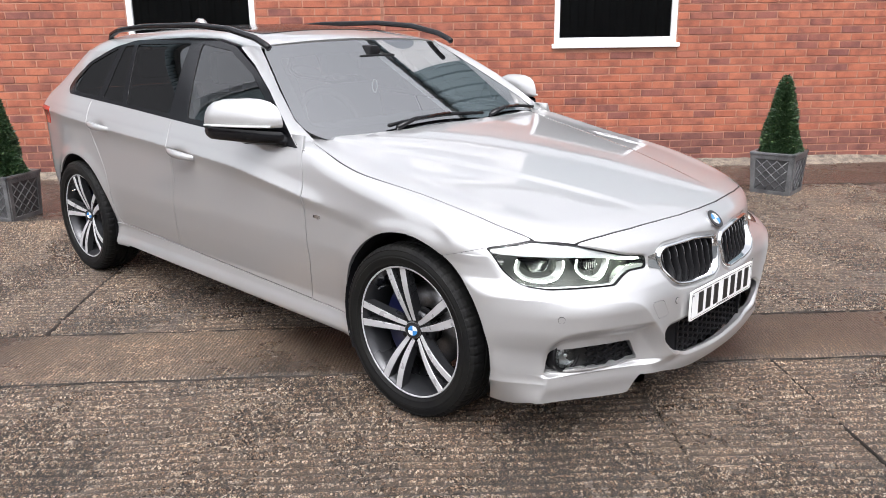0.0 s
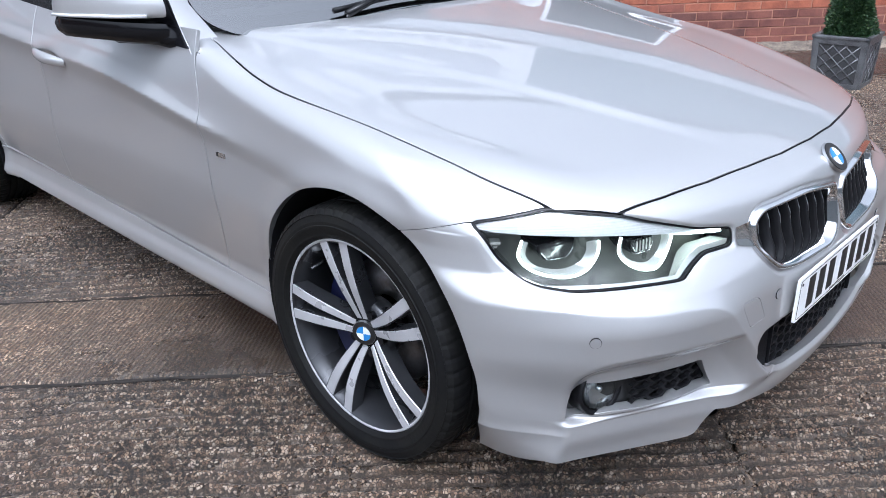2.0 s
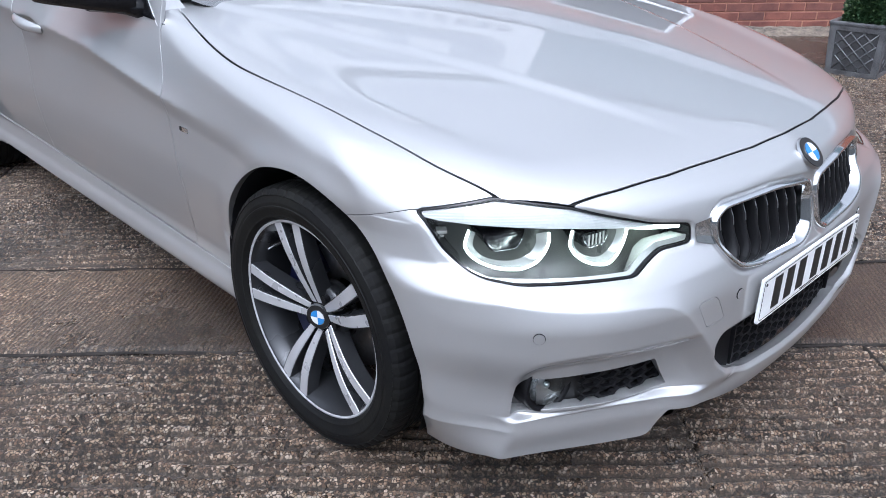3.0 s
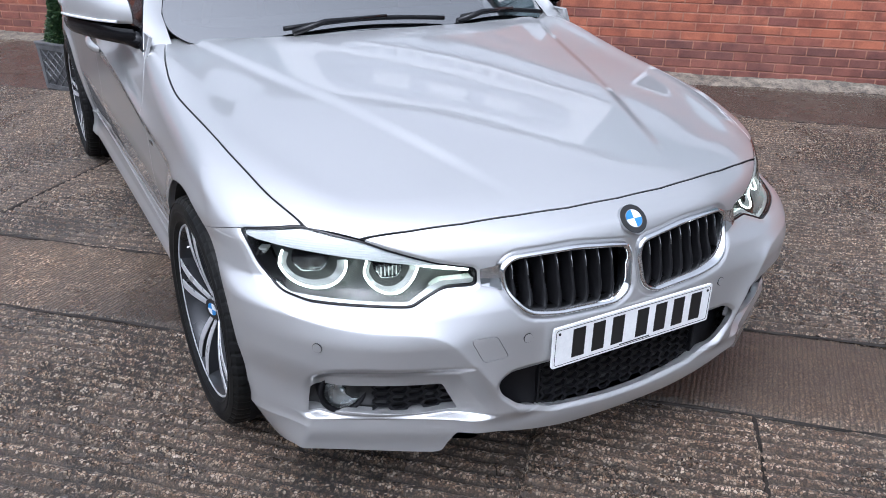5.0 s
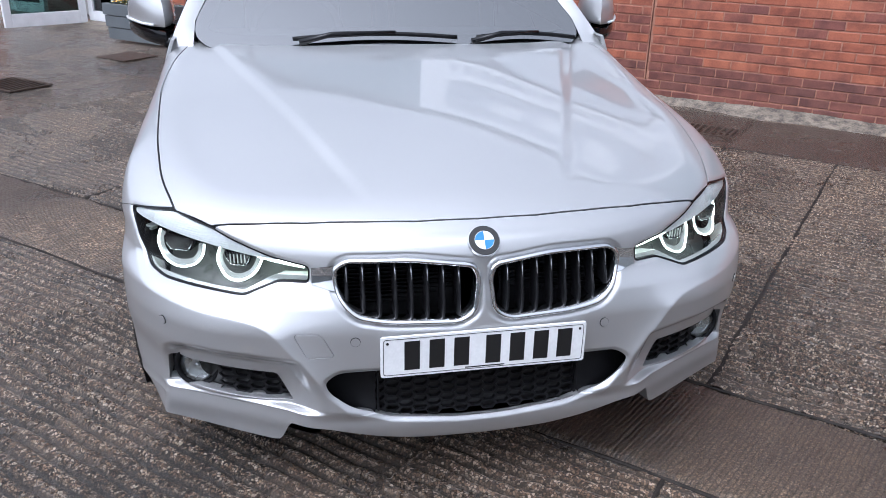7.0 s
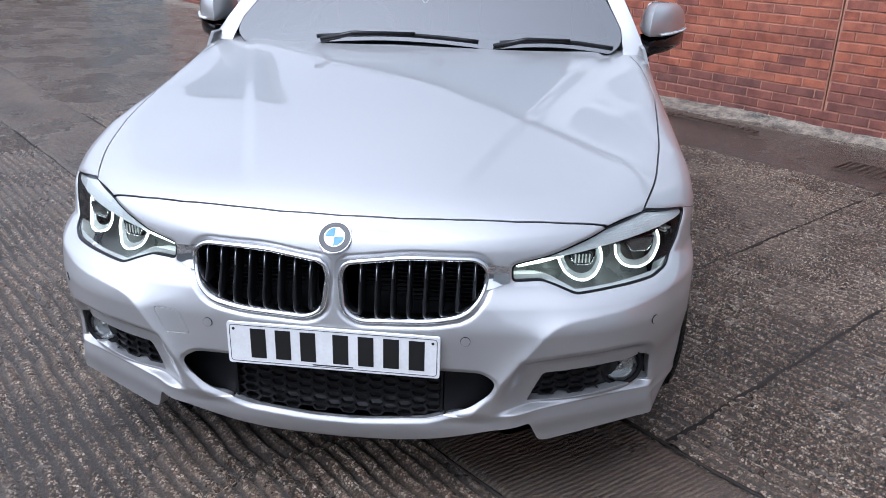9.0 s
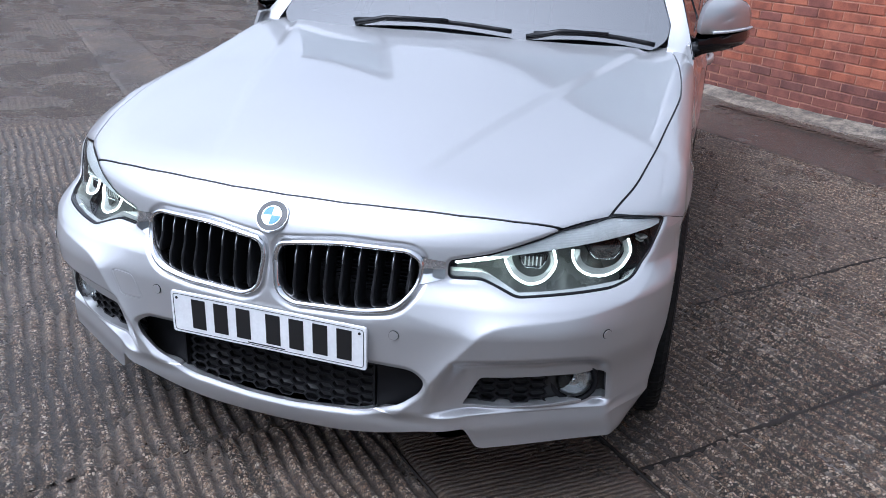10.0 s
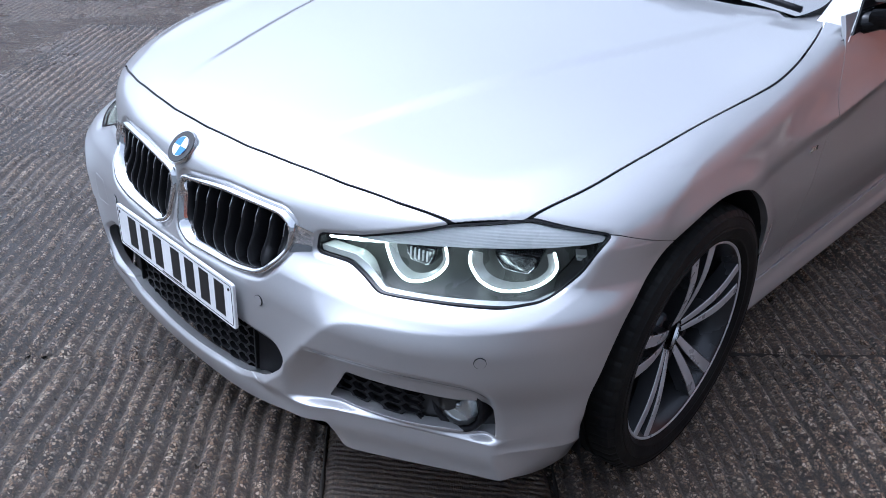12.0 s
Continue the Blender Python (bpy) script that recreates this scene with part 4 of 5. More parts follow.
    part("mirror_corner", bm, GLOSS, car, "black corner cover behind the mirror")
    # roof rail
    rail = [(-2.84, .585, 1.360), (-2.79, .60, 1.390), (-2.66, .612, 1.416), (-2.32, .618, 1.434), (-1.79, .618, 1.438), (-1.48, .618, 1.418), (-1.27, .618, 1.378), (-1.19, .618, 1.348), (-1.165, .615, 1.333)]
    pts = [np.array(p) for p in rail]
    fine_pts = [tuple(a + (b - a) * t) for a, b in zip(pts, pts[1:]) for t in (0, .33, .67)] + [rail[-1]]
    loop("roof_rail", [(x, s * y, z) for x, y, z in fine_pts], .0155, GLOSS, car, "gloss black roof rail", False, 10)

panel("glass_roof", roof_grid, cabin, [lambda x, y, z: -1.50 - x, lambda x, y, z: x + 2.55, lambda x, y, z: .42 - np.abs(y), lambda x, y, z: z - 1.3], GLOSS, car, "dark panoramic roof glass", .006, sink=-.003)
rows = [[(-2.74 - .16 * u - .02 * w, y * (1 - u * .6), 1.405 + .075 * w * math.sin(math.pi * min(.15 + u, 1)) ** .7) for y in (.026,) for w in (0, .5, 1)] + [(-2.74 - .16 * u - .02 * w, -.026 * (1 - u * .6) * (1.2 - w), 1.405 + .075 * w * math.sin(math.pi * min(.15 + u, 1)) ** .7) for w in (1, .5, 0)] for u in np.linspace(0, 1, 9)]
v, f = sheet(np.array(rows))
link("roof_aerial", v, f, PAINT, car, "silver shark-fin aerial")

# cowl and wipers
rows = []
for y in np.linspace(-.78, .78, 40):
    xe = -.546 - .28 * y * y
    rows.append([(xe + .05, y, float(T(xe + .05, y)) - .035), (xe, y, float(T(xe, y)) - .028), (xe - .06, y, float(T(xe, y)) - .024), (float(screen_x(y, .97)) - .03, y, .945)])
v, f = sheet(np.array(rows))
link("cowl", v, f, BLACK, car, "black plastic cowl below the windscreen")
for y0, y1 in ((-.40, .22), (.30, .72)):
    line = []
    for y in np.linspace(y0, y1, 14):
        z = .994 + .012 * math.sin((y - y0) / (y1 - y0) * math.pi) - .03 * y * y
        line.append((float(screen_x(y, z)) + .016, y, z + .012))
    wiper = loop("wiper_blade", line, .0085, BLACK, car, "black wiper blade resting on the glass", False, 6)
    a, b = line[3], line[8]
    v, f = tube([(a[0] + .035, a[1] - .12, a[2] - .02), (a[0] + .022, a[1], a[2] + .008), (b[0] + .014, b[1], b[2] + .008)], [.012, .010, .007], 8)
    link("wiper_arm", v, f, GLOSS, wiper)

# cabin
v, f = sheet(np.array([[(-.72 - .34 * u - .35 * y * y, y, .965 + .03 * u - .05 * y * y - (.16 if u > .9 else 0)) for u in (0, .3, .6, .85, 1.0)] for y in np.linspace(-.70, .70, 25)]))
link("dashboard", v, f, CABIN, car, "dark dashboard top")
rim_pts = [Vector((-1.05, -.37, .95)) + Vector((-.06 * math.sin(a), .185 * math.cos(a), .175 * math.sin(a))) for a in np.linspace(0, 2 * math.pi, 33)[:-1]]
sw = loop("steering_wheel", rim_pts, .016, CABIN, car)
bm = bmesh.new()
ball(bm, (.03, .07, .06), pose(-1.03, -.37, .93))
box(bm, (-1.06, -.54, .925), (-1.03, -.20, .96), .01)
part("steering_hub", bm, CABIN, sw, "", True)
for s in (1, -1):
    for x in (-1.72, -2.55):
        bm = bmesh.new()
        box(bm, (x - .10, s * .37 - .24, .50), (x + .10, s * .37 + .24, 1.10), .06, Matrix.Translation((x, 0, .5)) @ pose(0, 0, 0, 0, -14, 0) @ Matrix.Translation((-x, 0, -.5)))
        seat = part("seat", bm, CABIN, car, "dark leather seat", True)
        bm = bmesh.new()
        box(bm, (x - .19, s * .37 - .13, 1.13), (x - .10, s * .37 + .13, 1.30), .035)
        part("headrest", bm, CABIN, seat, "", True)
bm = bmesh.new()
box(bm, (-1.13, -.12, 1.215), (-1.10, .12, 1.285), .012)
mirror_in = part("rear_view_mirror", bm, BLACK, car, "black rear view mirror", True)
bm = bmesh.new()
box(bm, (-1.30, -.035, 1.26), (-1.12, .035, 1.33), .02)
part("mirror_stalk", bm, BLACK, mirror_in, "", True)
loop("air_freshener", [(-1.08, -.05 + .016 * math.cos(a), 1.13 + .032 * math.sin(a)) for a in np.linspace(0, 2 * math.pi, 25)[:-1]], .003, ENAMEL, car, "white oval hanging ring")
bm = bmesh.new()
box(bm, (-3.4, -.60, .25), (-.70, .60, .45), .02)
part("cabin_floor", bm, CABIN, car)

# ---- the yard: p runs along the wall, q away from it ----
YARD = 46.7
cy_, sy_ = math.cos(radians(YARD)), math.sin(radians(YARD))
WALL_Q = -4.72


def yard(p, q, z=0.0):
    return Vector((cy_ * p + sy_ * q, sy_ * p - cy_ * q, z))


def stone_ground(name, ribs=0.0, along="Y", smooth_=0.0, wet=0.5, tone=(1, 1, 1), bared_shade=True, lines=0.0):
    """Wet concrete with small stones showing: pebbles in a dark paste, uneven gloss."""
    m = bpy.data.materials.new(name)
    m.use_nodes = True
    n, l = m.node_tree.nodes, m.node_tree.links
    p = n["Principled BSDF"]
    tc = n.new("ShaderNodeTexCoord")

    def tex(kind, scale, **kw):
        t = n.new(kind)
        t.inputs["Scale"].default_value = scale
        for k, v in kw.items():
            t.inputs[k].default_value = v
        l.new(tc.outputs["Object"], t.inputs["Vector"])
        return t

    def ramp(src, stops):
        r = n.new("ShaderNodeValToRGB")
        while len(r.color_ramp.elements) < len(stops):
            r.color_ramp.elements.new(0.5)
        for e, (pos, c) in zip(r.color_ramp.elements, stops):
            e.position, e.color = pos, (*c, 1)
        l.new(src, r.inputs[0])
        return r

    def mix(fac, a, b, mode="MIX", amount=None):
        x = n.new("ShaderNodeMixRGB")
        x.blend_type = mode
        if amount is not None:
            x.inputs[0].default_value = amount
        else:
            l.new(fac, x.inputs[0])
        l.new(a, x.inputs[1])
        l.new(b, x.inputs[2])
        return x.outputs[0]

    def t3(c, k=1.0):
        return tuple(a * b * k for a, b in zip(c, tone))
    stones = tex("ShaderNodeTexVoronoi", 125.0)
    seam = tex("ShaderNodeTexVoronoi", 125.0)
    seam.feature = "DISTANCE_TO_EDGE"
    grit = tex("ShaderNodeTexVoronoi", 260.0)
    cloud = tex("ShaderNodeTexNoise", 1.3, Detail=6.0, Roughness=0.65)
    patch = tex("ShaderNodeTexNoise", 9.0, Detail=5.0, Roughness=0.7)
    sand = tex("ShaderNodeTexNoise", 420.0, Detail=3.0)
    tint = ramp(stones.outputs["Color"], [(0.24, t3((.050, .036, .027))), (0.36, t3((.16, .110, .080))), (0.48, t3((.33, .235, .165))), (0.58, t3((.46, .355, .265))), (0.68, t3((.66, .56, .45))), (0.80, t3((.85, .79, .70)))])
    paste = ramp(patch.outputs[0], [(0.30, t3((.012, .009, .007))), (0.55, t3((.032, .025, .019))), (0.75, t3((.085, .068, .053)))])
    gt = ramp(grit.outputs["Color"], [(0.2, t3((.018, .014, .011))), (0.6, t3((.062, .050, .039))), (1.0, t3((.24, .20, .16)))])
    soil = mix(None, paste.outputs[0], gt.outputs[0], amount=0.5)
    edge = ramp(seam.outputs["Distance"], [(0.04, (0, 0, 0)), (0.14, (1, 1, 1))])
    show = ramp(patch.outputs[0], [(0.40, (1 - smooth_,) * 3), (0.60, (max(.10, .55 - smooth_),) * 3)])
    mask = n.new("ShaderNodeMath")
    mask.operation = "MULTIPLY"
    l.new(edge.outputs[0], mask.inputs[0])
    l.new(show.outputs[0], mask.inputs[1])
    # stones bared on crests; dark paste in grooves also paints in their shade
    if bared_shade:
        at = n.new("ShaderNodeAttribute")
        at.attribute_name = "bared_shade"
        worn = n.new("ShaderNodeMath")
        worn.operation = "MULTIPLY"
        l.new(mask.outputs[0], worn.inputs[0])
        l.new(at.outputs["Fac"], worn.inputs[1])
        mask = worn
    col = mix(mask.outputs[0], soil, tint.outputs[0])
    shade = ramp(cloud.outputs[0], [(0.34, (.52, .51, .50)), (0.50, (.92, .92, .92)), (0.66, (1.25, 1.22, 1.18))])
    col = mix(None, col, shade.outputs[0], "MULTIPLY", 1.0)
    l.new(col, p.inputs["Base Color"])
    gloss = ramp(cloud.outputs[0], [(0.36, (.08 + .16 * (1 - wet),) * 3), (0.52, (.20 + .22 * (1 - wet),) * 3), (0.75, (.40 + .18 * (1 - wet),) * 3)])
    l.new(gloss.outputs[0], p.inputs["Roughness"])
    film = ramp(patch.outputs[0], [(0.34, (min(1, .55 + .6 * wet),) * 3), (0.66, (.30 + .35 * wet,) * 3)])
    l.new(film.outputs[0], p.inputs["Coat Weight"])
    p.inputs["Coat IOR"].default_value, p.inputs["Coat Roughness"].default_value = 1.45, 0.14
    p.inputs["Specular IOR Level"].default_value = 0.42
    h1 = n.new("ShaderNodeMath")
    h1.operation = "MULTIPLY_ADD"
    l.new(mask.outputs[0], h1.inputs[0])
    h1.inputs[1].default_value = 0.7
    l.new(sand.outputs[0], h1.inputs[2])
    b = n.new("ShaderNodeBump")
    b.inputs["Strength"].default_value, b.inputs["Distance"].default_value = 1.0, 0.0060 * (1 - .6 * smooth_)
    l.new(h1.outputs[0], b.inputs["Height"])
    if wet < 1:
        l.new(b.outputs[0], p.inputs["Coat Normal"])
    last = b
    if lines:
        turn_ = n.new("ShaderNodeMapping")
        turn_.inputs["Rotation"].default_value = (0, 0, radians(7))
        wl_ = n.new("ShaderNodeTexWave")
        wl_.inputs["Scale"].default_value, wl_.inputs["Distortion"].default_value, wl_.inputs["Detail"].default_value, wl_.inputs["Detail Scale"].default_value = lines, 3.0, 6.0, 1.5
        l.new(tc.outputs["Object"], turn_.inputs[0])
        l.new(turn_.outputs[0], wl_.inputs["Vector"])
        # shade of the brushed grooves, multiplied into the base colour
        groove_shade = ramp(wl_.outputs["Fac"], [(0.02, (.40, .38, .36)), (0.26, (1, 1, 1))])
        l.new(mix(None, col, groove_shade.outputs[0], "MULTIPLY", 0.9), p.inputs["Base Color"])
        b3 = n.new("ShaderNodeBump")
        b3.inputs["Strength"].default_value, b3.inputs["Distance"].default_value = 0.9, 0.003
        l.new(wl_.outputs["Fac"], b3.inputs["Height"])
        l.new(b.outputs[0], b3.inputs["Normal"])
        last = b3
    if ribs:
        wv = n.new("ShaderNodeTexWave")
        wv.bands_direction = along
        wv.inputs["Scale"].default_value, wv.inputs["Distortion"].default_value, wv.inputs["Detail"].default_value, wv.inputs["Detail Scale"].default_value = ribs, 1.8, 3.0, 1.2
        l.new(tc.outputs["Object"], wv.inputs["Vector"])
        b2 = n.new("ShaderNodeBump")
        b2.inputs["Strength"].default_value, b2.inputs["Distance"].default_value = 0.8, 0.008
        l.new(wv.outputs["Fac"], b2.inputs["Height"])
        l.new(b.outputs[0], b2.inputs["Normal"])
        last = b2
    l.new(last.outputs[0], p.inputs["Normal"])
    return m


RIBBED = stone_ground("ribbed_stony_concrete", tone=(.83, .735, .64))
BRUSHED = stone_ground("brushed_concrete", lines=20.0, smooth_=.45, wet=.3, tone=(1.42, 1.24, 1.04))
FARRIB = stone_ground("far_ribbed_concrete", ribs=7.0, wet=.6, bared_shade=False, tone=(.62, .57, .52))
WETFLAT = stone_ground("smooth_wet_concrete", smooth_=.40, wet=.75, tone=(.50, .43, .37))

# one sheet to the horizon, under the slabs
bm = bmesh.new()
bmesh.ops.create_grid(bm, x_segments=60, y_segments=60, size=150)
ground = part("ground", bm, FARRIB)
ground.matrix_world = pose(0, 0, -.016, 0, 0, YARD)
tagged(ground, "wet brown ribbed concrete yard with small stones showing", "ground", kind="structure")


def wobble(p, q, k, seed):
    """Smooth unevenness on a grid, from a few crossed waves."""
    r = np.random.RandomState(seed)
    out = np.zeros_like(p)
    for _ in range(9):
        a, f, ph = r.uniform(0, 6.28), k * r.uniform(.5, 1.9), r.uniform(0, 6.28)
        out += np.sin((p * math.cos(a) + q * math.sin(a)) * f + ph)
    return out / 3.5


def slab(p0, p1, q0, q1, kind, seed, step=.0105):
    """A cast slab with its ribs, worn edges and rounded rim, lying in the yard."""
    P, Q = np.meshgrid(np.linspace(p0, p1, max(3, int((p1 - p0) / step))), np.linspace(q0, q1, max(3, int((q1 - q0) / step))), indexing="ij")
    r = np.random.RandomState(seed)
    edge = np.minimum.reduce([P - p0, p1 - P, Q - q0, q1 - Q])
    edge = edge + .006 * wobble(P, Q, 22, seed + 5) + .003 * wobble(P, Q, 80, seed + 6)
    if kind == "ribbed":
        ph = Q / .047 + .28 * wobble(P, Q, 3.0, seed) + .15 * wobble(P, Q, 14.0, seed + 1)
        saw = ph % 1.0
        rib = ss(.02, .36, np.abs(saw - .5))
        wear = .55 + .45 * np.clip(wobble(P, Q, 5.0, seed + 2), -1, 1)
        # falls to nought in the grooves, which colours their shade dark
        bare = np.clip(-.30 + rib * (1.0 + .6 * wear) + .25 * r.uniform(-1, 1, P.shape), 0, 1)
        z = .0175 * rib * (.55 + .45 * wear) - .0125 + .0016 * wobble(P, Q, 150.0, seed + 3) + .0026 * rib * r.uniform(-1, 1, P.shape)
        m = RIBBED
    elif kind == "brushed":
        ph = (P + .35 * Q) / .036 + .22 * wobble(P, Q, 6.0, seed) + .10 * wobble(P, Q, 25.0, seed + 7)
        z = .0020 * np.abs(np.sin(ph * math.pi)) ** .6 * (.6 + .4 * wobble(P, Q, 3.0, seed + 2)) + .0012 * wobble(P, Q, 12.0, seed + 1) - .002 + .0005 * r.uniform(-1, 1, P.shape)
        bare = np.clip(.9 * np.abs(np.sin(ph * math.pi)) - .25 + .6 * wobble(P, Q, 4.0, seed + 4), 0, 1)
        m = BRUSHED
    else:
        z = .003 * wobble(P, Q, 3.0, seed) + .0006 * wobble(P, Q, 40.0, seed + 1) - .004
        bare = np.full(P.shape, .3)
        m = WETFLAT
    z = z - .013 * (1 - ss(0, .016, edge))
    v, f = sheet(np.stack([P, -Q, z], -1))
    ob = link("concrete_slab", v, [q[::-1] for q in f], m, ground)
    a = ob.data.attributes.new("bared_shade", "FLOAT", "POINT")
    a.data.foreach_set("value", bare.astype(np.float32).ravel())
    ob.matrix_world = pose(0, 0, 0, 0, 0, YARD)
    return ob


for k, (p0, p1, q0, q1, kind, step) in enumerate((
        (-3.6, .305, .235, 2.3, "ribbed", .0088), (.305, .945, .235, 2.3, "ribbed", .0088), (.945, 3.2, .235, 2.3, "ribbed", .0088),
        (-4.2, -.62, -.32, .225, "brushed", .010), (-.62, 3.4, -.31, .225, "brushed", .010),
        (-4.4, -2.41, -2.75, -.33, "ribbed", .0115), (-2.41, .22, -3.45, -.33, "ribbed", .0115), (.22, .925, -3.45, -.33, "ribbed", .0125), (.925, 3.4, -3.45, -.33, "ribbed", .0125),
        (-5.6, -2.42, -4.46, -2.76, "flat", .03), (-2.42, .21, -4.46, -3.46, "flat", .03), (.21, 4.6, -4.46, -3.46, "flat", .03), (4.6, 9.0, -4.46, -2.76, "flat", .05),
        (-13.0, -4.2, -.33, .225, "brushed", .03))):
    slab(p0, p1, q0, q1, kind, 11 + 7 * k, step)

TAR = mat("dark_joint_filler", (.012, .010, .009), .7, 0, (.030, .024, .020), 9.0, 160.0, bump=.002, spec=.2)


def joint_filler(p0, q0, p1, q1, width=.020):
    """A sunken dark seam between two slabs, uneven in width."""
    n = max(4, int(math.hypot(p1 - p0, q1 - q0) / .03))
    u = np.linspace(0, 1, n)
    P, Q = p0 + (p1 - p0) * u, q0 + (q1 - q0) * u
    k = np.hypot(p1 - p0, q1 - q0)
    sx, sq = (q1 - q0) / k, -(p1 - p0) / k
    w = width * (.75 + .25 * np.sin(u * k * 23) + .2 * np.sin(u * k * 61))
    d = .004 * np.sin(u * k * 9)
    rows = [[(P[i] + sx * (d[i] + e * w[i]), -(Q[i] + sq * (d[i] + e * w[i])), h) for e, h in ((-1, -.0125), (-.6, -.0055), (.6, -.0055), (1, -.0125))] for i in range(n)]
    v, f = sheet(np.array(rows))
    ob = link("joint_filler", v, f, TAR, ground)
    ob.matrix_world = pose(0, 0, 0, 0, 0, YARD)


for seam_ in ((-2.41, -3.45, -2.41, -.33, .016), (.22, -3.45, .22, -.33, .011), (.925, -3.45, .925, -.33, .014), (.945, .235, .945, 2.3, .009), (-4.2, .23, 3.2, .23, .006), (-4.4, -.325, 3.4, -.325, .006), (-4.4, -2.755, -2.42, -2.755, .010), (-2.42, -3.455, 3.4, -3.455, .010)):
    joint_filler(*seam_)

# ---- the brick wall ----
def brick_material(name, a, b, c, rough=.75):
    m = bpy.data.materials.new(name)
    m.use_nodes = True
    n, l = m.node_tree.nodes, m.node_tree.links
    p = n["Principled BSDF"]
    info, geo, tc = n.new("ShaderNodeObjectInfo"), n.new("ShaderNodeNewGeometry"), n.new("ShaderNodeTexCoord")
    both_ = n.new("ShaderNodeMath")
    both_.operation = "ADD"
    l.new(info.outputs["Random"], both_.inputs[0])
    l.new(geo.outputs["Random Per Island"], both_.inputs[1])
    frac = n.new("ShaderNodeMath")
    frac.operation = "FRACT"
    l.new(both_.outputs[0], frac.inputs[0])
    cr = n.new("ShaderNodeValToRGB")
    cr.color_ramp.elements.new(.5)
    for e, (pos, col) in zip(cr.color_ramp.elements, ((0.0, a), (0.55, b), (1.0, c))):
        e.position, e.color = pos, (*col, 1)
    l.new(frac.outputs[0], cr.inputs[0])
    blot, fine_ = n.new("ShaderNodeTexNoise"), n.new("ShaderNodeTexNoise")
    for t, s_ in ((blot, 8.5), (fine_, 90.0)):
        t.inputs["Scale"].default_value, t.inputs["Detail"].default_value = s_, 4.0
        l.new(geo.outputs["Position"], t.inputs["Vector"])
    dark = n.new("ShaderNodeValToRGB")
    dark.color_ramp.elements[0].position, dark.color_ramp.elements[0].color = .40, (1, 1, 1, 1)
    dark.color_ramp.elements[1].position, dark.color_ramp.elements[1].color = .66, (.50, .46, .52, 1)
    l.new(blot.outputs[0], dark.inputs[0])
    mx = n.new("ShaderNodeMixRGB")
    mx.blend_type = "MULTIPLY"
    mx.inputs[0].default_value = .85
    l.new(cr.outputs[0], mx.inputs[1])
    l.new(dark.outputs[0], mx.inputs[2])
    grain = n.new("ShaderNodeMixRGB")
    grain.blend_type = "OVERLAY"
    grain.inputs[0].default_value = .28
    l.new(mx.outputs[0], grain.inputs[1])
    l.new(fine_.outputs[0], grain.inputs[2])
    l.new(grain.outputs[0], p.inputs["Base Color"])
    p.inputs["Roughness"].default_value = rough
    bp = n.new("ShaderNodeBump")
    bp.inputs["Strength"].default_value, bp.inputs["Distance"].default_value = .7, .0015
    l.new(fine_.outputs[0], bp.inputs["Height"])
    l.new(bp.outputs[0], p.inputs["Normal"])
    return m


BRICKS = brick_material("orange_red_brick", (.30, .086, .045), (.37, .118, .062), (.19, .064, .048))
PLINTH = brick_material("grimy_plinth_brick", (.18, .064, .046), (.22, .078, .054), (.14, .056, .044))
MORTAR = mat("pinkish_mortar", (.40, .20, .135), .9, 0, (.27, .125, .085), 3.0, 150.0, bump=.001)
KERB = mat("worn_pale_concrete_kerb", (.24, .20, .155), .7, 0, (.040, .033, .026), 13.0, 70.0, bump=.004, bump_scale=45.0)
UPVC = mat("white_window_frame", (.78, .78, .79), .35)
DARKGLASS = glass("dark_window_glass", (.05, .055, .06), ior=1.5)
CLAD = mat("blue_grey_metal_cladding", (.16, .215, .235), .45, .2, (.13, .18, .20), 2.0, 60.0)
GREYPANEL = mat("grey_fascia_panel", (.46, .49, .52), .5, 0, (.42, .45, .48), 2.0, 40.0)
SIGN = mat("white_sign_panel", (.74, .75, .76), .45)
SIGNGREY = mat("grey_sign_shape", (.33, .36, .40), .45)
BLACKSIGN = mat("black_sign_board", (.02, .02, .022), .35)
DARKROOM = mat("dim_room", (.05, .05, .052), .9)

S0, S1, TOP, BASE = -13.5, 10.5, 2.62, .010
WINDOWS = [(1.00, 2.24, 1.17, 2.25), (-3.15, -1.93, 1.17, 2.25)]
DOORWAY = (-10.3, -7.75, .0, 2.3)
wall = new("wall_north")
wall.matrix_world = pose(-3.5, 3.17, 0, 0, 0, YARD)
tagged(wall, "orange-red brick wall with white-framed windows", "wall", kind="structure")


def wall_ob(name, bm, m, parent=wall, label=""):
    return part(name, bm, m, parent, label)


# mortar bed, cut round the openings; its face stands 6 mm behind the bricks
bm = bmesh.new()
cuts_x = sorted({S0, S1, -.706, -.694, *[w[0] for w in WINDOWS], *[w[1] for w in WINDOWS], DOORWAY[0], DOORWAY[1]})
for a, b in zip(cuts_x, cuts_x[1:]):
    mid = (a + b) / 2
    gaps = [(w[2], w[3]) for w in WINDOWS + [DOORWAY] if w[0] < mid < w[1]]
    z = -.1
    for g0, g1 in sorted(gaps):
        if g0 > z:
            box(bm, (a, .006 if mid != -.7 else .03, z), (b, .26, g0))
        z = g1
    box(bm, (a, .006 if abs(mid + .7) > .01 else .03, z), (b, .26, TOP))
wall_ob("mortar", bm, MORTAR)


def brick_mesh(w, h=.065, d=.10):
    bm = bmesh.new()
    box(bm, (0, 0, 0), (w, d, h), 0)
    bmesh.ops.bevel(bm, geom=[e for e in bm.edges if all(v.co.y < .001 for v in e.verts)], offset=.0035, segments=1, affect="EDGES")
    me = bpy.data.meshes.new("brick")
    bm.to_mesh(me)
    bm.free()
    return me


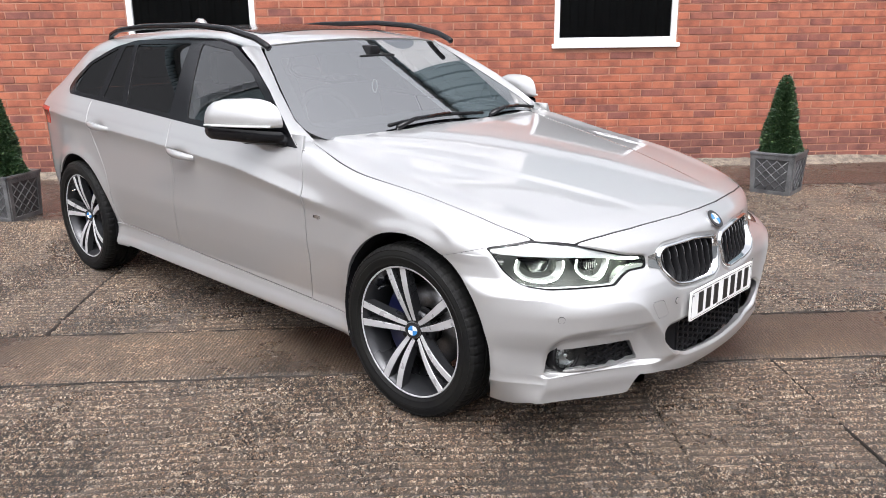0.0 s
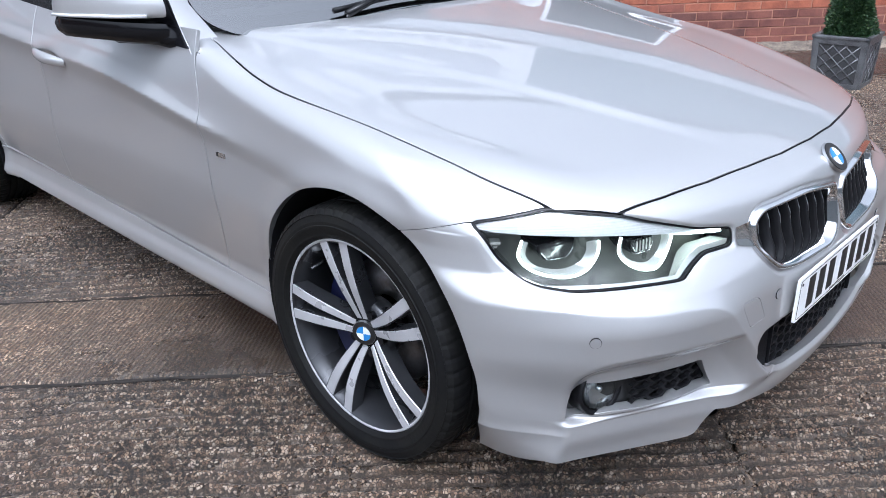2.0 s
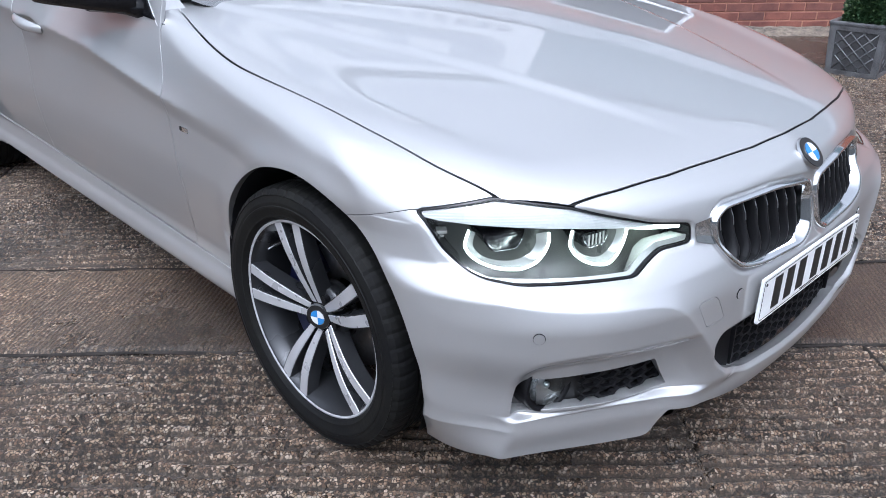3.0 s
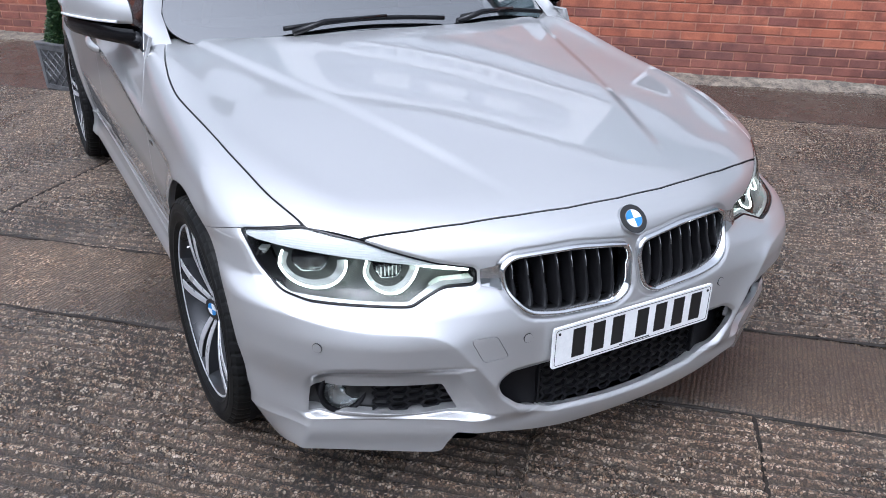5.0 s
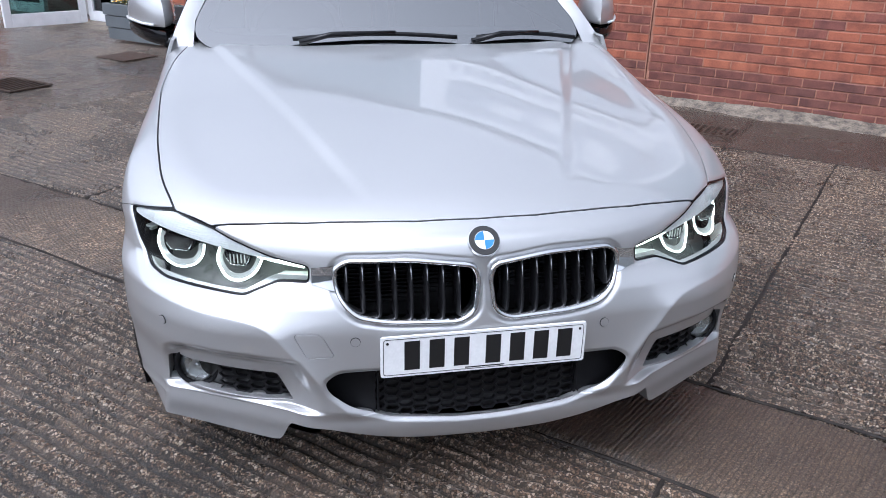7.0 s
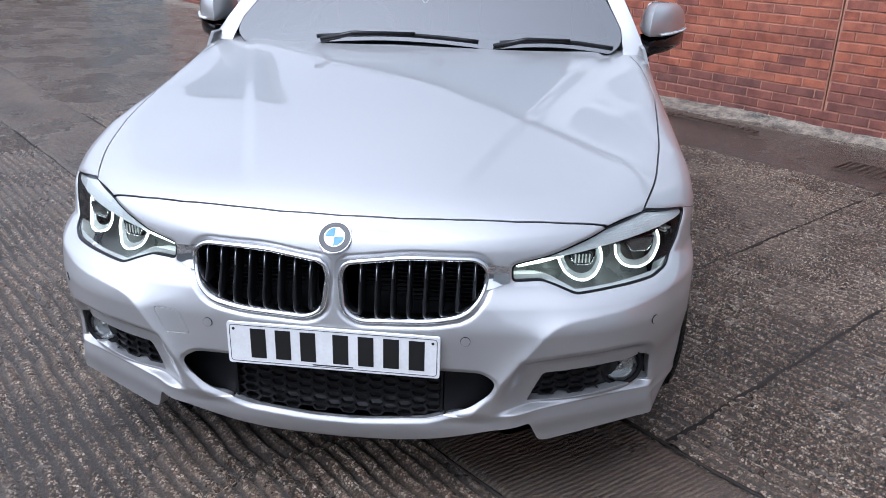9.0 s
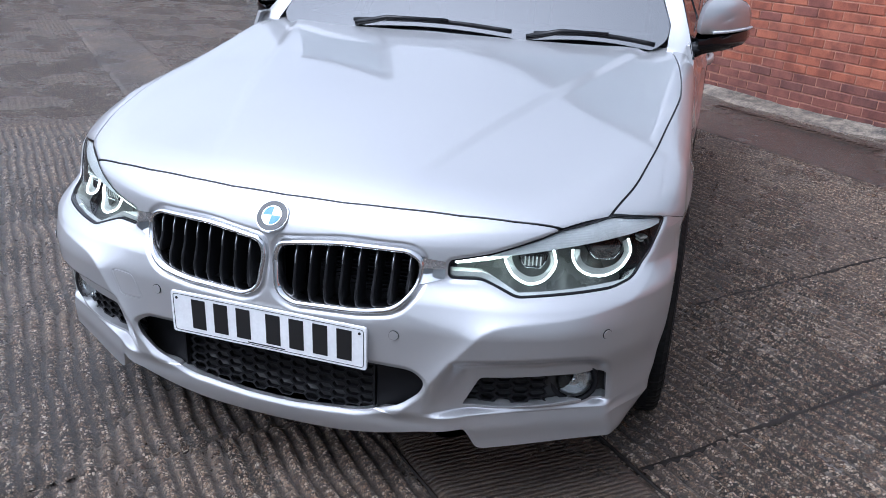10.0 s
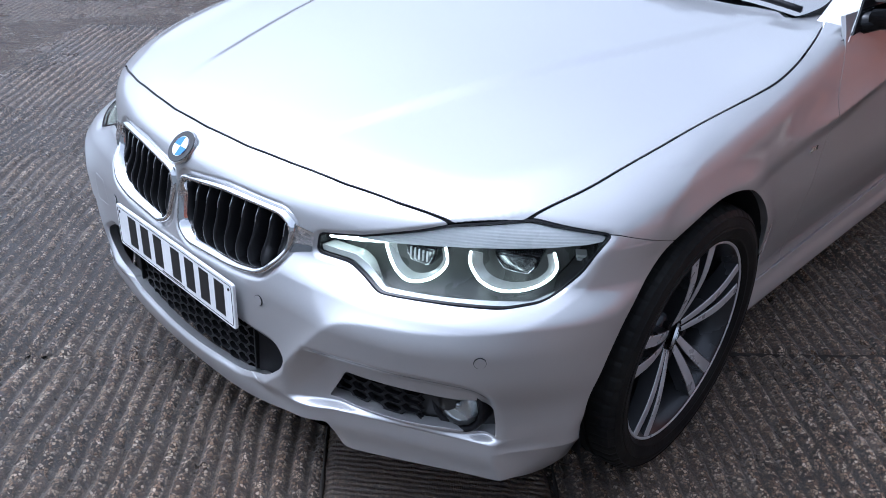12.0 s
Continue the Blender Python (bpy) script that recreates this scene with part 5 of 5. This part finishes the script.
def courses():
    """Every brick of the wall: place, width, course."""
    rng = random.Random(4)
    n = int((TOP - BASE) / .075)
    for c in range(n):
        z = BASE + c * .075
        x = S0 + (.1125 if c % 2 else 0)
        while x < S1:
            a, b = x, min(x + .215, S1)
            spans = [(a, b)]
            for w0, w1, z0, z1 in WINDOWS + [DOORWAY, (-.71, -.69, .2, 9)]:
                if z + .06 > z0 and z < z1:
                    nxt = []
                    for u, v in spans:
                        if v <= w0 or u >= w1:
                            nxt.append((u, v))
                        else:
                            nxt += [(u, w0 - .005)] * (w0 - u > .03) + [(w1 + .005, v)] * (v - w1 > .03)
                    spans = nxt
            for u, v in spans:
                yield u, z, v - u, c, rng.uniform(-.0022, .0022), rng.uniform(-.0012, .0012)
            x += .225


FULL = brick_mesh(.215)
FULLP = FULL.copy()
FULL.materials.append(BRICKS)
FULLP.materials.append(PLINTH)
single, rest, restp = 0, bmesh.new(), bmesh.new()


def low_brick(bm, u, dy, z, w):
    d = .0035
    o = [bm.verts.new((u + x, y + dy, z + h)) for x, y, h in ((0, .012, 0), (w, .012, 0), (w, .012, .065), (0, .012, .065), (d, 0, d), (w - d, 0, d), (w - d, 0, .065 - d), (d, 0, .065 - d))]
    for q in ((4, 5, 6, 7), (0, 1, 5, 4), (1, 2, 6, 5), (2, 3, 7, 6), (3, 0, 4, 7)):
        bm.faces.new([o[i] for i in q])


NEAR_BRICKS = []
for u, z, w, c, dy, dz in courses():
    grimy = c < 4
    if single < 300 and abs(w - .215) < .001 and .95 > z and -2.6 < u < 2.9 and (u - .2) ** 2 < 9:
        NEAR_BRICKS.append((u, z + dz, dy, grimy))
        single += 1
    else:
        low_brick(restp if grimy else rest, u, dy, z + dz, w)
tagged(wall_ob("brickwork", rest, BRICKS), kind="stuff")
tagged(wall_ob("plinth_brickwork", restp, PLINTH), kind="stuff")

# kerb along the foot of the wall: broken, pale, uneven
rows = []
rngk = np.random.RandomState(9)
for p in np.arange(S0, S1, .06):
    w = .115 + .035 * math.sin(p * 2.1) + .025 * rngk.uniform(-1, 1) + .03 * math.sin(p * 7)
    t = .034 + .008 * math.sin(p * 3.7) + .004 * rngk.uniform(-1, 1)
    rows.append([(p, .01, t + .004), (p, -.028, t - .004 + .003 * rngk.uniform(-1, 1)), (p, -w * .42, t * .62 + .004 * rngk.uniform(-1, 1)), (p, -w * .75, t * .34), (p, -w, .006), (p, -w - .06, -.02)])
v, f = sheet(np.array(rows))
kerb = link("kerb", v, [q[::-1] for q in f], KERB)
kerb.matrix_world = wall.matrix_world.copy()
tagged(kerb, "worn pale concrete kerb along the foot of the wall", "kerb", kind="structure")

# windows
for i, (w0, w1, z0, z1) in enumerate(WINDOWS):
    win = empty(f"window_{i + 1}")
    win.matrix_world = wall.matrix_world.copy()
    tagged(win, "white-framed window with dark glass", "window", kind="structure")
    bm = bmesh.new()
    for lo, hi in (((w0, .012, z0 + .045), (w0 + .055, .075, z1)), ((w1 - .055, .012, z0 + .045), (w1, .075, z1)), ((w0 + .055, .012, z0 + .045), (w1 - .055, .075, z0 + .10)), ((w0 + .055, .012, z1 - .055), (w1 - .055, .075, z1))):
        box(bm, lo, hi, .006)
    part("window_frame", bm, UPVC, win)
    bm = bmesh.new()
    box(bm, (w0 - .025, -.035, z0), (w1 + .025, .075, z0 + .043), .006)
    part("window_sill", bm, UPVC, win)
    bm = bmesh.new()
    box(bm, (w0 + .05, .045, z0 + .095), (w1 - .05, .051, z1 - .05))
    part("pane", bm, DARKGLASS, win)
    # near-black sheet: the room's dimness put into a colour, no real furnishing
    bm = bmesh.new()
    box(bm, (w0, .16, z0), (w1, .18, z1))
    part("blind", bm, DARKROOM, win, "near-black sheet standing in for the dim room behind the glass")

# upper storey: ribbed cladding, a pale fascia and signs
bm = bmesh.new()
x = -18.4
while x < S1:
    pts = [(x, 0), (x + .05, 0), (x + .07, -.03), (x + .15, -.03), (x + .17, 0), (x + .22, 0)]
    a = [bm.verts.new((u, v - .02, TOP + .35 if x > S0 - .1 else -.1)) for u, v in pts]
    # unseen left end, made taller than likely so the door glass mirrors it
    b = [bm.verts.new((u, v - .02, 4.6 if x > -11.8 else 7.4)) for u, v in pts]
    for k in range(5):
        bm.faces.new((a[k], a[k + 1], b[k + 1], b[k]))
    x += .22
wall_ob("cladding", bm, CLAD, wall, "blue-grey ribbed metal cladding")
bm = bmesh.new()
box(bm, (S0, -.05, TOP), (S1, .26, TOP + .35), .01)
wall_ob("fascia", bm, GREYPANEL)
bm = bmesh.new()
box(bm, (-11.7, -.16, 4.58), (S1, .26, 4.76), .01)
# cap of the unseen end raised for the glass reflection
box(bm, (-18.4, -.16, 7.38), (-11.6, .26, 7.56), .01)
box(bm, (S0, .05, TOP + .3), (S1, .26, 4.6))
box(bm, (-11.7, .05, -.1), (S0 - .02, .26, 4.6))
box(bm, (-18.4, .05, -.1), (-11.704, .26, 7.4))
wall_ob("parapet", bm, GREYPANEL)
sign = empty("wall_sign")
sign.matrix_world = wall.matrix_world.copy()
tagged(sign, "white wall sign with a grey rounded shape", "sign")
bm = bmesh.new()
box(bm, (-2.85, -.10, 2.98), (1.05, -.055, 4.42), .01)
part("board", bm, SIGN, sign)
bm = solid(rounded([(-2.45, 3.42), (.72, 3.42), (.72, 4.26), (-2.45, 4.26)], .38), -.112, -.099, lambda a, b, w: (a, w, b))
part("sign_shape", bm, SIGNGREY, sign)
for k in range(3):
    bm = bmesh.new()
    box(bm, (-1.75 + k * .70, -.118, 3.66), (-1.30 + k * .70, -.111, 4.02))
    part("sign_bar", bm, SIGN, sign)
for k in range(15):
    bm = bmesh.new()
    box(bm, (-2.45 + k * .215, -.106, 3.08), (-2.31 + k * .215, -.099, 3.24))
    part("sign_bar", bm, SIGNGREY, sign)
welcome = empty("entrance_sign")
welcome.matrix_world = wall.matrix_world.copy()
tagged(welcome, "black board with a white welcome greeting above the entrance", "sign")
bm = bmesh.new()
box(bm, (-11.6, -.12, 2.75), (-6.6, -.055, 4.35), .01)
part("board", bm, BLACKSIGN, welcome)
txt = bpy.data.curves.new("greeting", "FONT")
txt.body, txt.size, txt.extrude, txt.align_x = "WELCOME", .30, .004, "CENTER"
txt.materials.append(SIGN)
g = new("greeting", txt)
g.parent = welcome
g.matrix_local = pose(-9.1, -.126, 3.15, 90, 0, 0)

# entrance: glazed leaf standing open, fixed side light
door = empty("door_1")
door.matrix_world = wall.matrix_world.copy()
tagged(door, "white-framed glazed entrance door standing open", "door", kind="structure")


def glazed(name, w, h, m, parent):
    bm = bmesh.new()
    for lo, hi in (((0, 0, 0), (.09, .06, h)), ((w - .09, 0, 0), (w, .06, h)), ((.09, 0, 0), (w - .09, .06, .16)), ((.09, 0, h - .09), (w - .09, .06, h)), ((.09, 0, 1.0), (w - .09, .06, 1.07))):
        box(bm, lo, hi, .006, m)
    leaf = part(name, bm, UPVC, parent)
    bm = bmesh.new()
    box(bm, (.085, .027, .155), (w - .085, .033, h - .085), 0, m)
    part("pane", bm, DOORGLASS, leaf)


glazed("side_light", .58, 2.28, pose(-8.33, .02, .01), door)
glazed("door_leaf", 1.02, 2.22, pose(-8.35, -.02, .02, 0, 0, -104), door)
glazed("door_leaf", .98, 2.22, pose(-10.28, .02, .02), door)
bm = bmesh.new()
box(bm, (-10.3, .6, .0), (-7.75, .62, 2.3))
part("hall_wall", bm, BEIGE, door, "pale inner wall of the entrance")

# ---- loose things in the yard ----
LEAD = mat("pewter_planter_plastic", (.20, .205, .21), .42, .55, (.10, .10, .105), 10.0, 200.0, bump=.0008)
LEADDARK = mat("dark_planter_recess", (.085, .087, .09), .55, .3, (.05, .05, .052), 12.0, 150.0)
SOIL = mat("dark_soil", (.03, .022, .016), .95, bump=.004)
LEAF = mat("dark_green_box_leaf", (.028, .062, .022), .42, 0, (.016, .040, .016), 40.0, 200.0)
LEAFTIP = mat("pale_green_leaf_tip", (.12, .17, .065), .5, 0, (.075, .12, .045), 40.0, 200.0)
TROUGH = mat("grey_trough_paint", (.115, .125, .13), .6, 0, (.09, .10, .105), 4.0, 120.0, bump=.001)
PETAL = mat("yellow_petals", (.72, .48, .05), .6, 0, (.6, .35, .03))
PALEPETAL = mat("white_petals", (.75, .73, .68), .6)
IRON = mat("rusty_iron_grate", (.085, .055, .04), .6, .5, (.05, .035, .028), 15.0, 180.0, bump=.001)
PIT = mat("drain_dark", (.006, .006, .006), .9)


def planter(at, turn):
    """A square planter with a moulded diamond lattice on each side, and the clipped tree in it."""
    half, high = .174, .345
    ob = empty("planter_box", at, turn)
    tagged(ob, "pewter-grey square planter with a raised diamond lattice", "planter", "planters by the wall")
    for k in range(4):
        m = pose(0, 0, 0, 0, 0, 90 * k)
        lean = lambda u, z: m @ Vector((u * (.90 + .10 * z / high), -half * (.90 + .10 * z / high), z))
        rows = [[lean(half * u, high * w) for w in (0, .5, 1)] for u in (-1, 0, 1)]
        v, f = sheet(np.array([[tuple(c) for c in r] for r in rows]))
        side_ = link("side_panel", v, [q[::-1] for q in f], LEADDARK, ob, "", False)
        out = m.to_3x3() @ Vector((0, -.008, 0))
        fr = bmesh.new()
        for lo, hi in (((-half, 0), (half, .035)), ((-half, high - .045), (half, high)), ((-half, .035), (-half + .035, high - .045)), ((half - .035, .035), (half, high - .045))):
            a = [lean(u, z) for u, z in ((lo[0], lo[1]), (hi[0], lo[1]), (hi[0], hi[1]), (lo[0], hi[1]))]
            o = [fr.verts.new(p + out * .1) for p in a]
            i = [fr.verts.new(p + out * 1.3) for p in a]
            fr.faces.new(i)
            for j in range(4):
                fr.faces.new((o[j], o[(j + 1) % 4], i[(j + 1) % 4], i[j]))
        part("panel_frame", fr, LEAD, side_)
        for d in (1, -1):
            for j in range(-2, 3):
                pts = []
                for t in np.linspace(-1, 1, 25):
                    u, z = .085 * j + d * .145 * t, high / 2 + .132 * t
                    if abs(u) < half - .035 and .035 < z < high - .045:
                        pts.append(lean(u, z) + out * .35)
                if len(pts) > 2:
                    v, f = tube([pts[0], pts[-1]], .0042, 6)
                    link("lattice_bar", v, f, LEAD, side_)
    bm = bmesh.new()
    for k in range(4):
        box(bm, (-half - .014, -half - .014, high - .012), (half + .014, -half + .022, high + .012), .006, pose(0, 0, 0, 0, 0, 90 * k))
    part("planter_rim", bm, LEAD, ob)
    bm = bmesh.new()
    box(bm, (-half + .01, -half + .01, high - .05), (half - .01, half - .01, high - .03))
    part("soil", bm, SOIL, ob)
    tree = empty("topiary_tree", at, turn)
    tagged(tree, "clipped dark green cone-shaped topiary tree in a planter", "tree", "topiary trees by the wall")
    v, f = tube([(0, 0, high - .04), (0, .004, .6), (0, 0, .96)], [.014, .010, .004], 8)
    link("trunk", v, f, SOIL, tree)
    for name, m_, count, seed in (("inner_foliage", LEAF, 5200, 5), ("foliage", LEAF, 9000, 3), ("pale_foliage", LEAFTIP, 1300, 8)):
        r = random.Random(seed + int(at[0] * 10))
        verts, faces = [], []
        for _ in range(count):
            t = 1 - math.sqrt(r.random()) * .985
            h = high - .01 + .655 * t
            a = r.uniform(0, 6.283)
            deep = r.uniform(.35, .80) if name == "inner_foliage" else 1.0
            rad = deep * (.134 * (1 - t) ** .85 + .034 * min(1, (1 - t) * 9) ** .5) * (1 + .06 * math.sin(5 * a + 9 * t) + .05 * math.sin(13 * t + 3 * a)) * r.uniform(.55, 1.04) ** .5
            c = Vector((rad * math.cos(a), rad * math.sin(a), h))
            out = Vector((math.cos(a), math.sin(a), r.uniform(-.2, .8))).normalized()
            u = out.cross(Vector((r.uniform(-1, 1), r.uniform(-1, 1), r.uniform(-1, 1)))).normalized()
            w = (out + .6 * u.cross(out) * r.uniform(-1, 1)).normalized()
            L, B = r.uniform(.012, .020) * (2 - deep), r.uniform(.0045, .0075) * (2.6 - 1.6 * deep)
            b = len(verts)
            verts += [c - w * L * .3, c + u * B + w * L * .25, c + w * L, c - u * B + w * L * .25 + out * .002]
            faces += [(b, b + 1, b + 2), (b, b + 2, b + 3)]
        tagged(link(name, verts, faces, m_, tree, "", False), kind="stuff")


planter((-.56, 4.07, -.006), 4)
planter((-4.70, -.72, -.006), 30)

# flower trough
trough = empty("flower_trough", tuple(yard(-6.55, -4.16)), YARD)
tagged(trough, "long grey painted wooden flower trough by the entrance", "flower trough")
bm = bmesh.new()
for k in range(3):
    z0, z1 = .02 + .135 * k, .02 + .135 * k + .128
    e0, e1 = .42 + .02 * k, .42 + .02 * (k + 1)
    for a, b, dx in (((-e0, -.19 - .01 * k), (-e1, -.19 - .01 * k - .01), 1),):
        box(bm, (-e1, -.20 - .008 * k, z0), (e1, -.175, z1), .006)
        box(bm, (-e1, .175, z0), (e1, .20 + .008 * k, z1), .006)
        box(bm, (-e1, -.175, z0), (-e1 + .025, .175, z1), .006)
        box(bm, (e1 - .025, -.175, z0), (e1, .175, z1), .006)
part("trough_body", bm, TROUGH, trough)
bm = bmesh.new()
box(bm, (-.44, -.17, .33), (.44, .17, .36))
part("soil", bm, SOIL, trough)
for name, m_, count, size in (("flower_leaves", LEAF, 500, .035), ("yellow_flowers", PETAL, 160, .026), ("white_flowers", PALEPETAL, 110, .026)):
    r = random.Random(len(name))
    verts, faces = [], []
    for _ in range(count):
        c = Vector((r.uniform(-.43, .43), r.uniform(-.16, .16), .36 + r.uniform(0, .085) + (.02 if m_ is not LEAF else 0)))
        u = Vector((r.uniform(-1, 1), r.uniform(-1, 1), r.uniform(-.4, .4))).normalized()
        w = u.cross(Vector((r.uniform(-1, 1), r.uniform(-1, 1), 1))).normalized()
        b = len(verts)
        s_ = size * r.uniform(.6, 1.1)
        verts += [c, c + u * s_ * .5 + w * s_ * .4, c + u * s_, c + u * s_ * .5 - w * s_ * .4]
        faces.append((b, b + 1, b + 2, b + 3))
    fl = link(name, verts, faces, m_, None, "", False)
    fl.matrix_world = trough.matrix_world.copy()
    tagged(fl, {"flower_leaves": "green leaves of bedding plants in a trough", "yellow_flowers": "small yellow bedding flowers in a trough", "white_flowers": "small white bedding flowers in a trough"}[name], "flowers", kind="stuff")


def grate(p, q, w, d, bars, slant=0.0):
    ob = empty("drain_grate", tuple(yard(p, q, -.009)), YARD)
    tagged(ob, "rusty cast-iron drain grate set in the concrete", "drain", "yard drains")
    bm = bmesh.new()
    for lo, hi in (((-w, -d, 0), (w, -d + .02, .012)), ((-w, d - .02, 0), (w, d, .012)), ((-w, -d + .02, 0), (-w + .02, d - .02, .012)), ((w - .02, -d + .02, 0), (w, d - .02, .012))):
        box(bm, lo, hi, .002)
    part("grate_rim", bm, IRON, ob)
    for k in range(bars):
        x = -w + .02 + (2 * w - .04) * (k + .5) / bars
        bm = bmesh.new()
        box(bm, (-.009, -d + .018, .0), (.009, d - .018, .011), .002, pose(x, 0, 0, 0, 0, slant))
        part("grate_bar", bm, IRON, ob)
    bm = bmesh.new()
    box(bm, (-w + .01, -d + .01, -.008), (w - .01, d - .01, .001))
    part("drain_pit", bm, PIT, ob)


grate(-.02, -3.86, .20, .15, 7)
grate(-5.48, -1.83, .28, .20, 9, 18)
grate(-1.80, -4.24, .75, .05, 34)
bm = bmesh.new()
box(bm, (-.22, -.22, -.004), (.22, .22, .004), .003)
hatch = part("manhole_cover", bm, IRON)
hatch.matrix_world = pose(*yard(-5.9, -3.35), 0, 0, YARD)
tagged(hatch, "small square rusty iron cover in the concrete", "manhole cover")

# added sheds, never in view: they set the horizon for reflections and side light
DIMCLAD = mat("weathered_grey_cladding", (.36, .38, .38), .6, 0, (.30, .32, .32), 1.0, 30.0)
DIMBRICK = mat("old_brown_brickwork", (.16, .085, .06), .85, 0, (.11, .06, .045), 2.0, 40.0)


def warehouse(p, q, turn, length, high, m, label):
    """An added, unseen long ribbed shed with a flat roof; its front looks along its own -y."""
    ob = empty("warehouse", tuple(yard(p, q)), turn)
    tagged(ob, label, "building", "sheds round the yard")
    bm = bmesh.new()
    x = -length / 2
    while x < length / 2:
        pts = [(x, 0), (x + .2, 0), (x + .26, -.05), (x + .5, -.05), (x + .56, 0)]
        a = [bm.verts.new((u, v, -.1)) for u, v in pts]
        b = [bm.verts.new((u, v, high)) for u, v in pts]
        for k in range(4):
            bm.faces.new((a[k], a[k + 1], b[k + 1], b[k]))
        x += .56
    part("wall", bm, m, ob)
    bm = bmesh.new()
    box(bm, (-length / 2 - .2, -.15, high - .02), (length / 2 + .2, 6, high + .15), .02)
    part("roof", bm, m, ob)


warehouse(0, 16.0, YARD + 180, 40, 3.2, DIMCLAD, "unseen long grey shed added across the yard to shape the light")
warehouse(17.0, 3.0, YARD - 90, 26, 5.5, DIMCLAD, "unseen grey shed added to close the yard and shape the light")
warehouse(-19.0, 4.0, YARD + 90, 26, 3.2, DIMBRICK, "unseen brown shed added to close the yard and shape the light")

# the bricks nearest the camera, each a piece of its own
for u, z, dy, grimy in NEAR_BRICKS:
    b = new("brick", FULLP if grimy else FULL)
    b.parent = wall
    b.location = (u, dy, z)
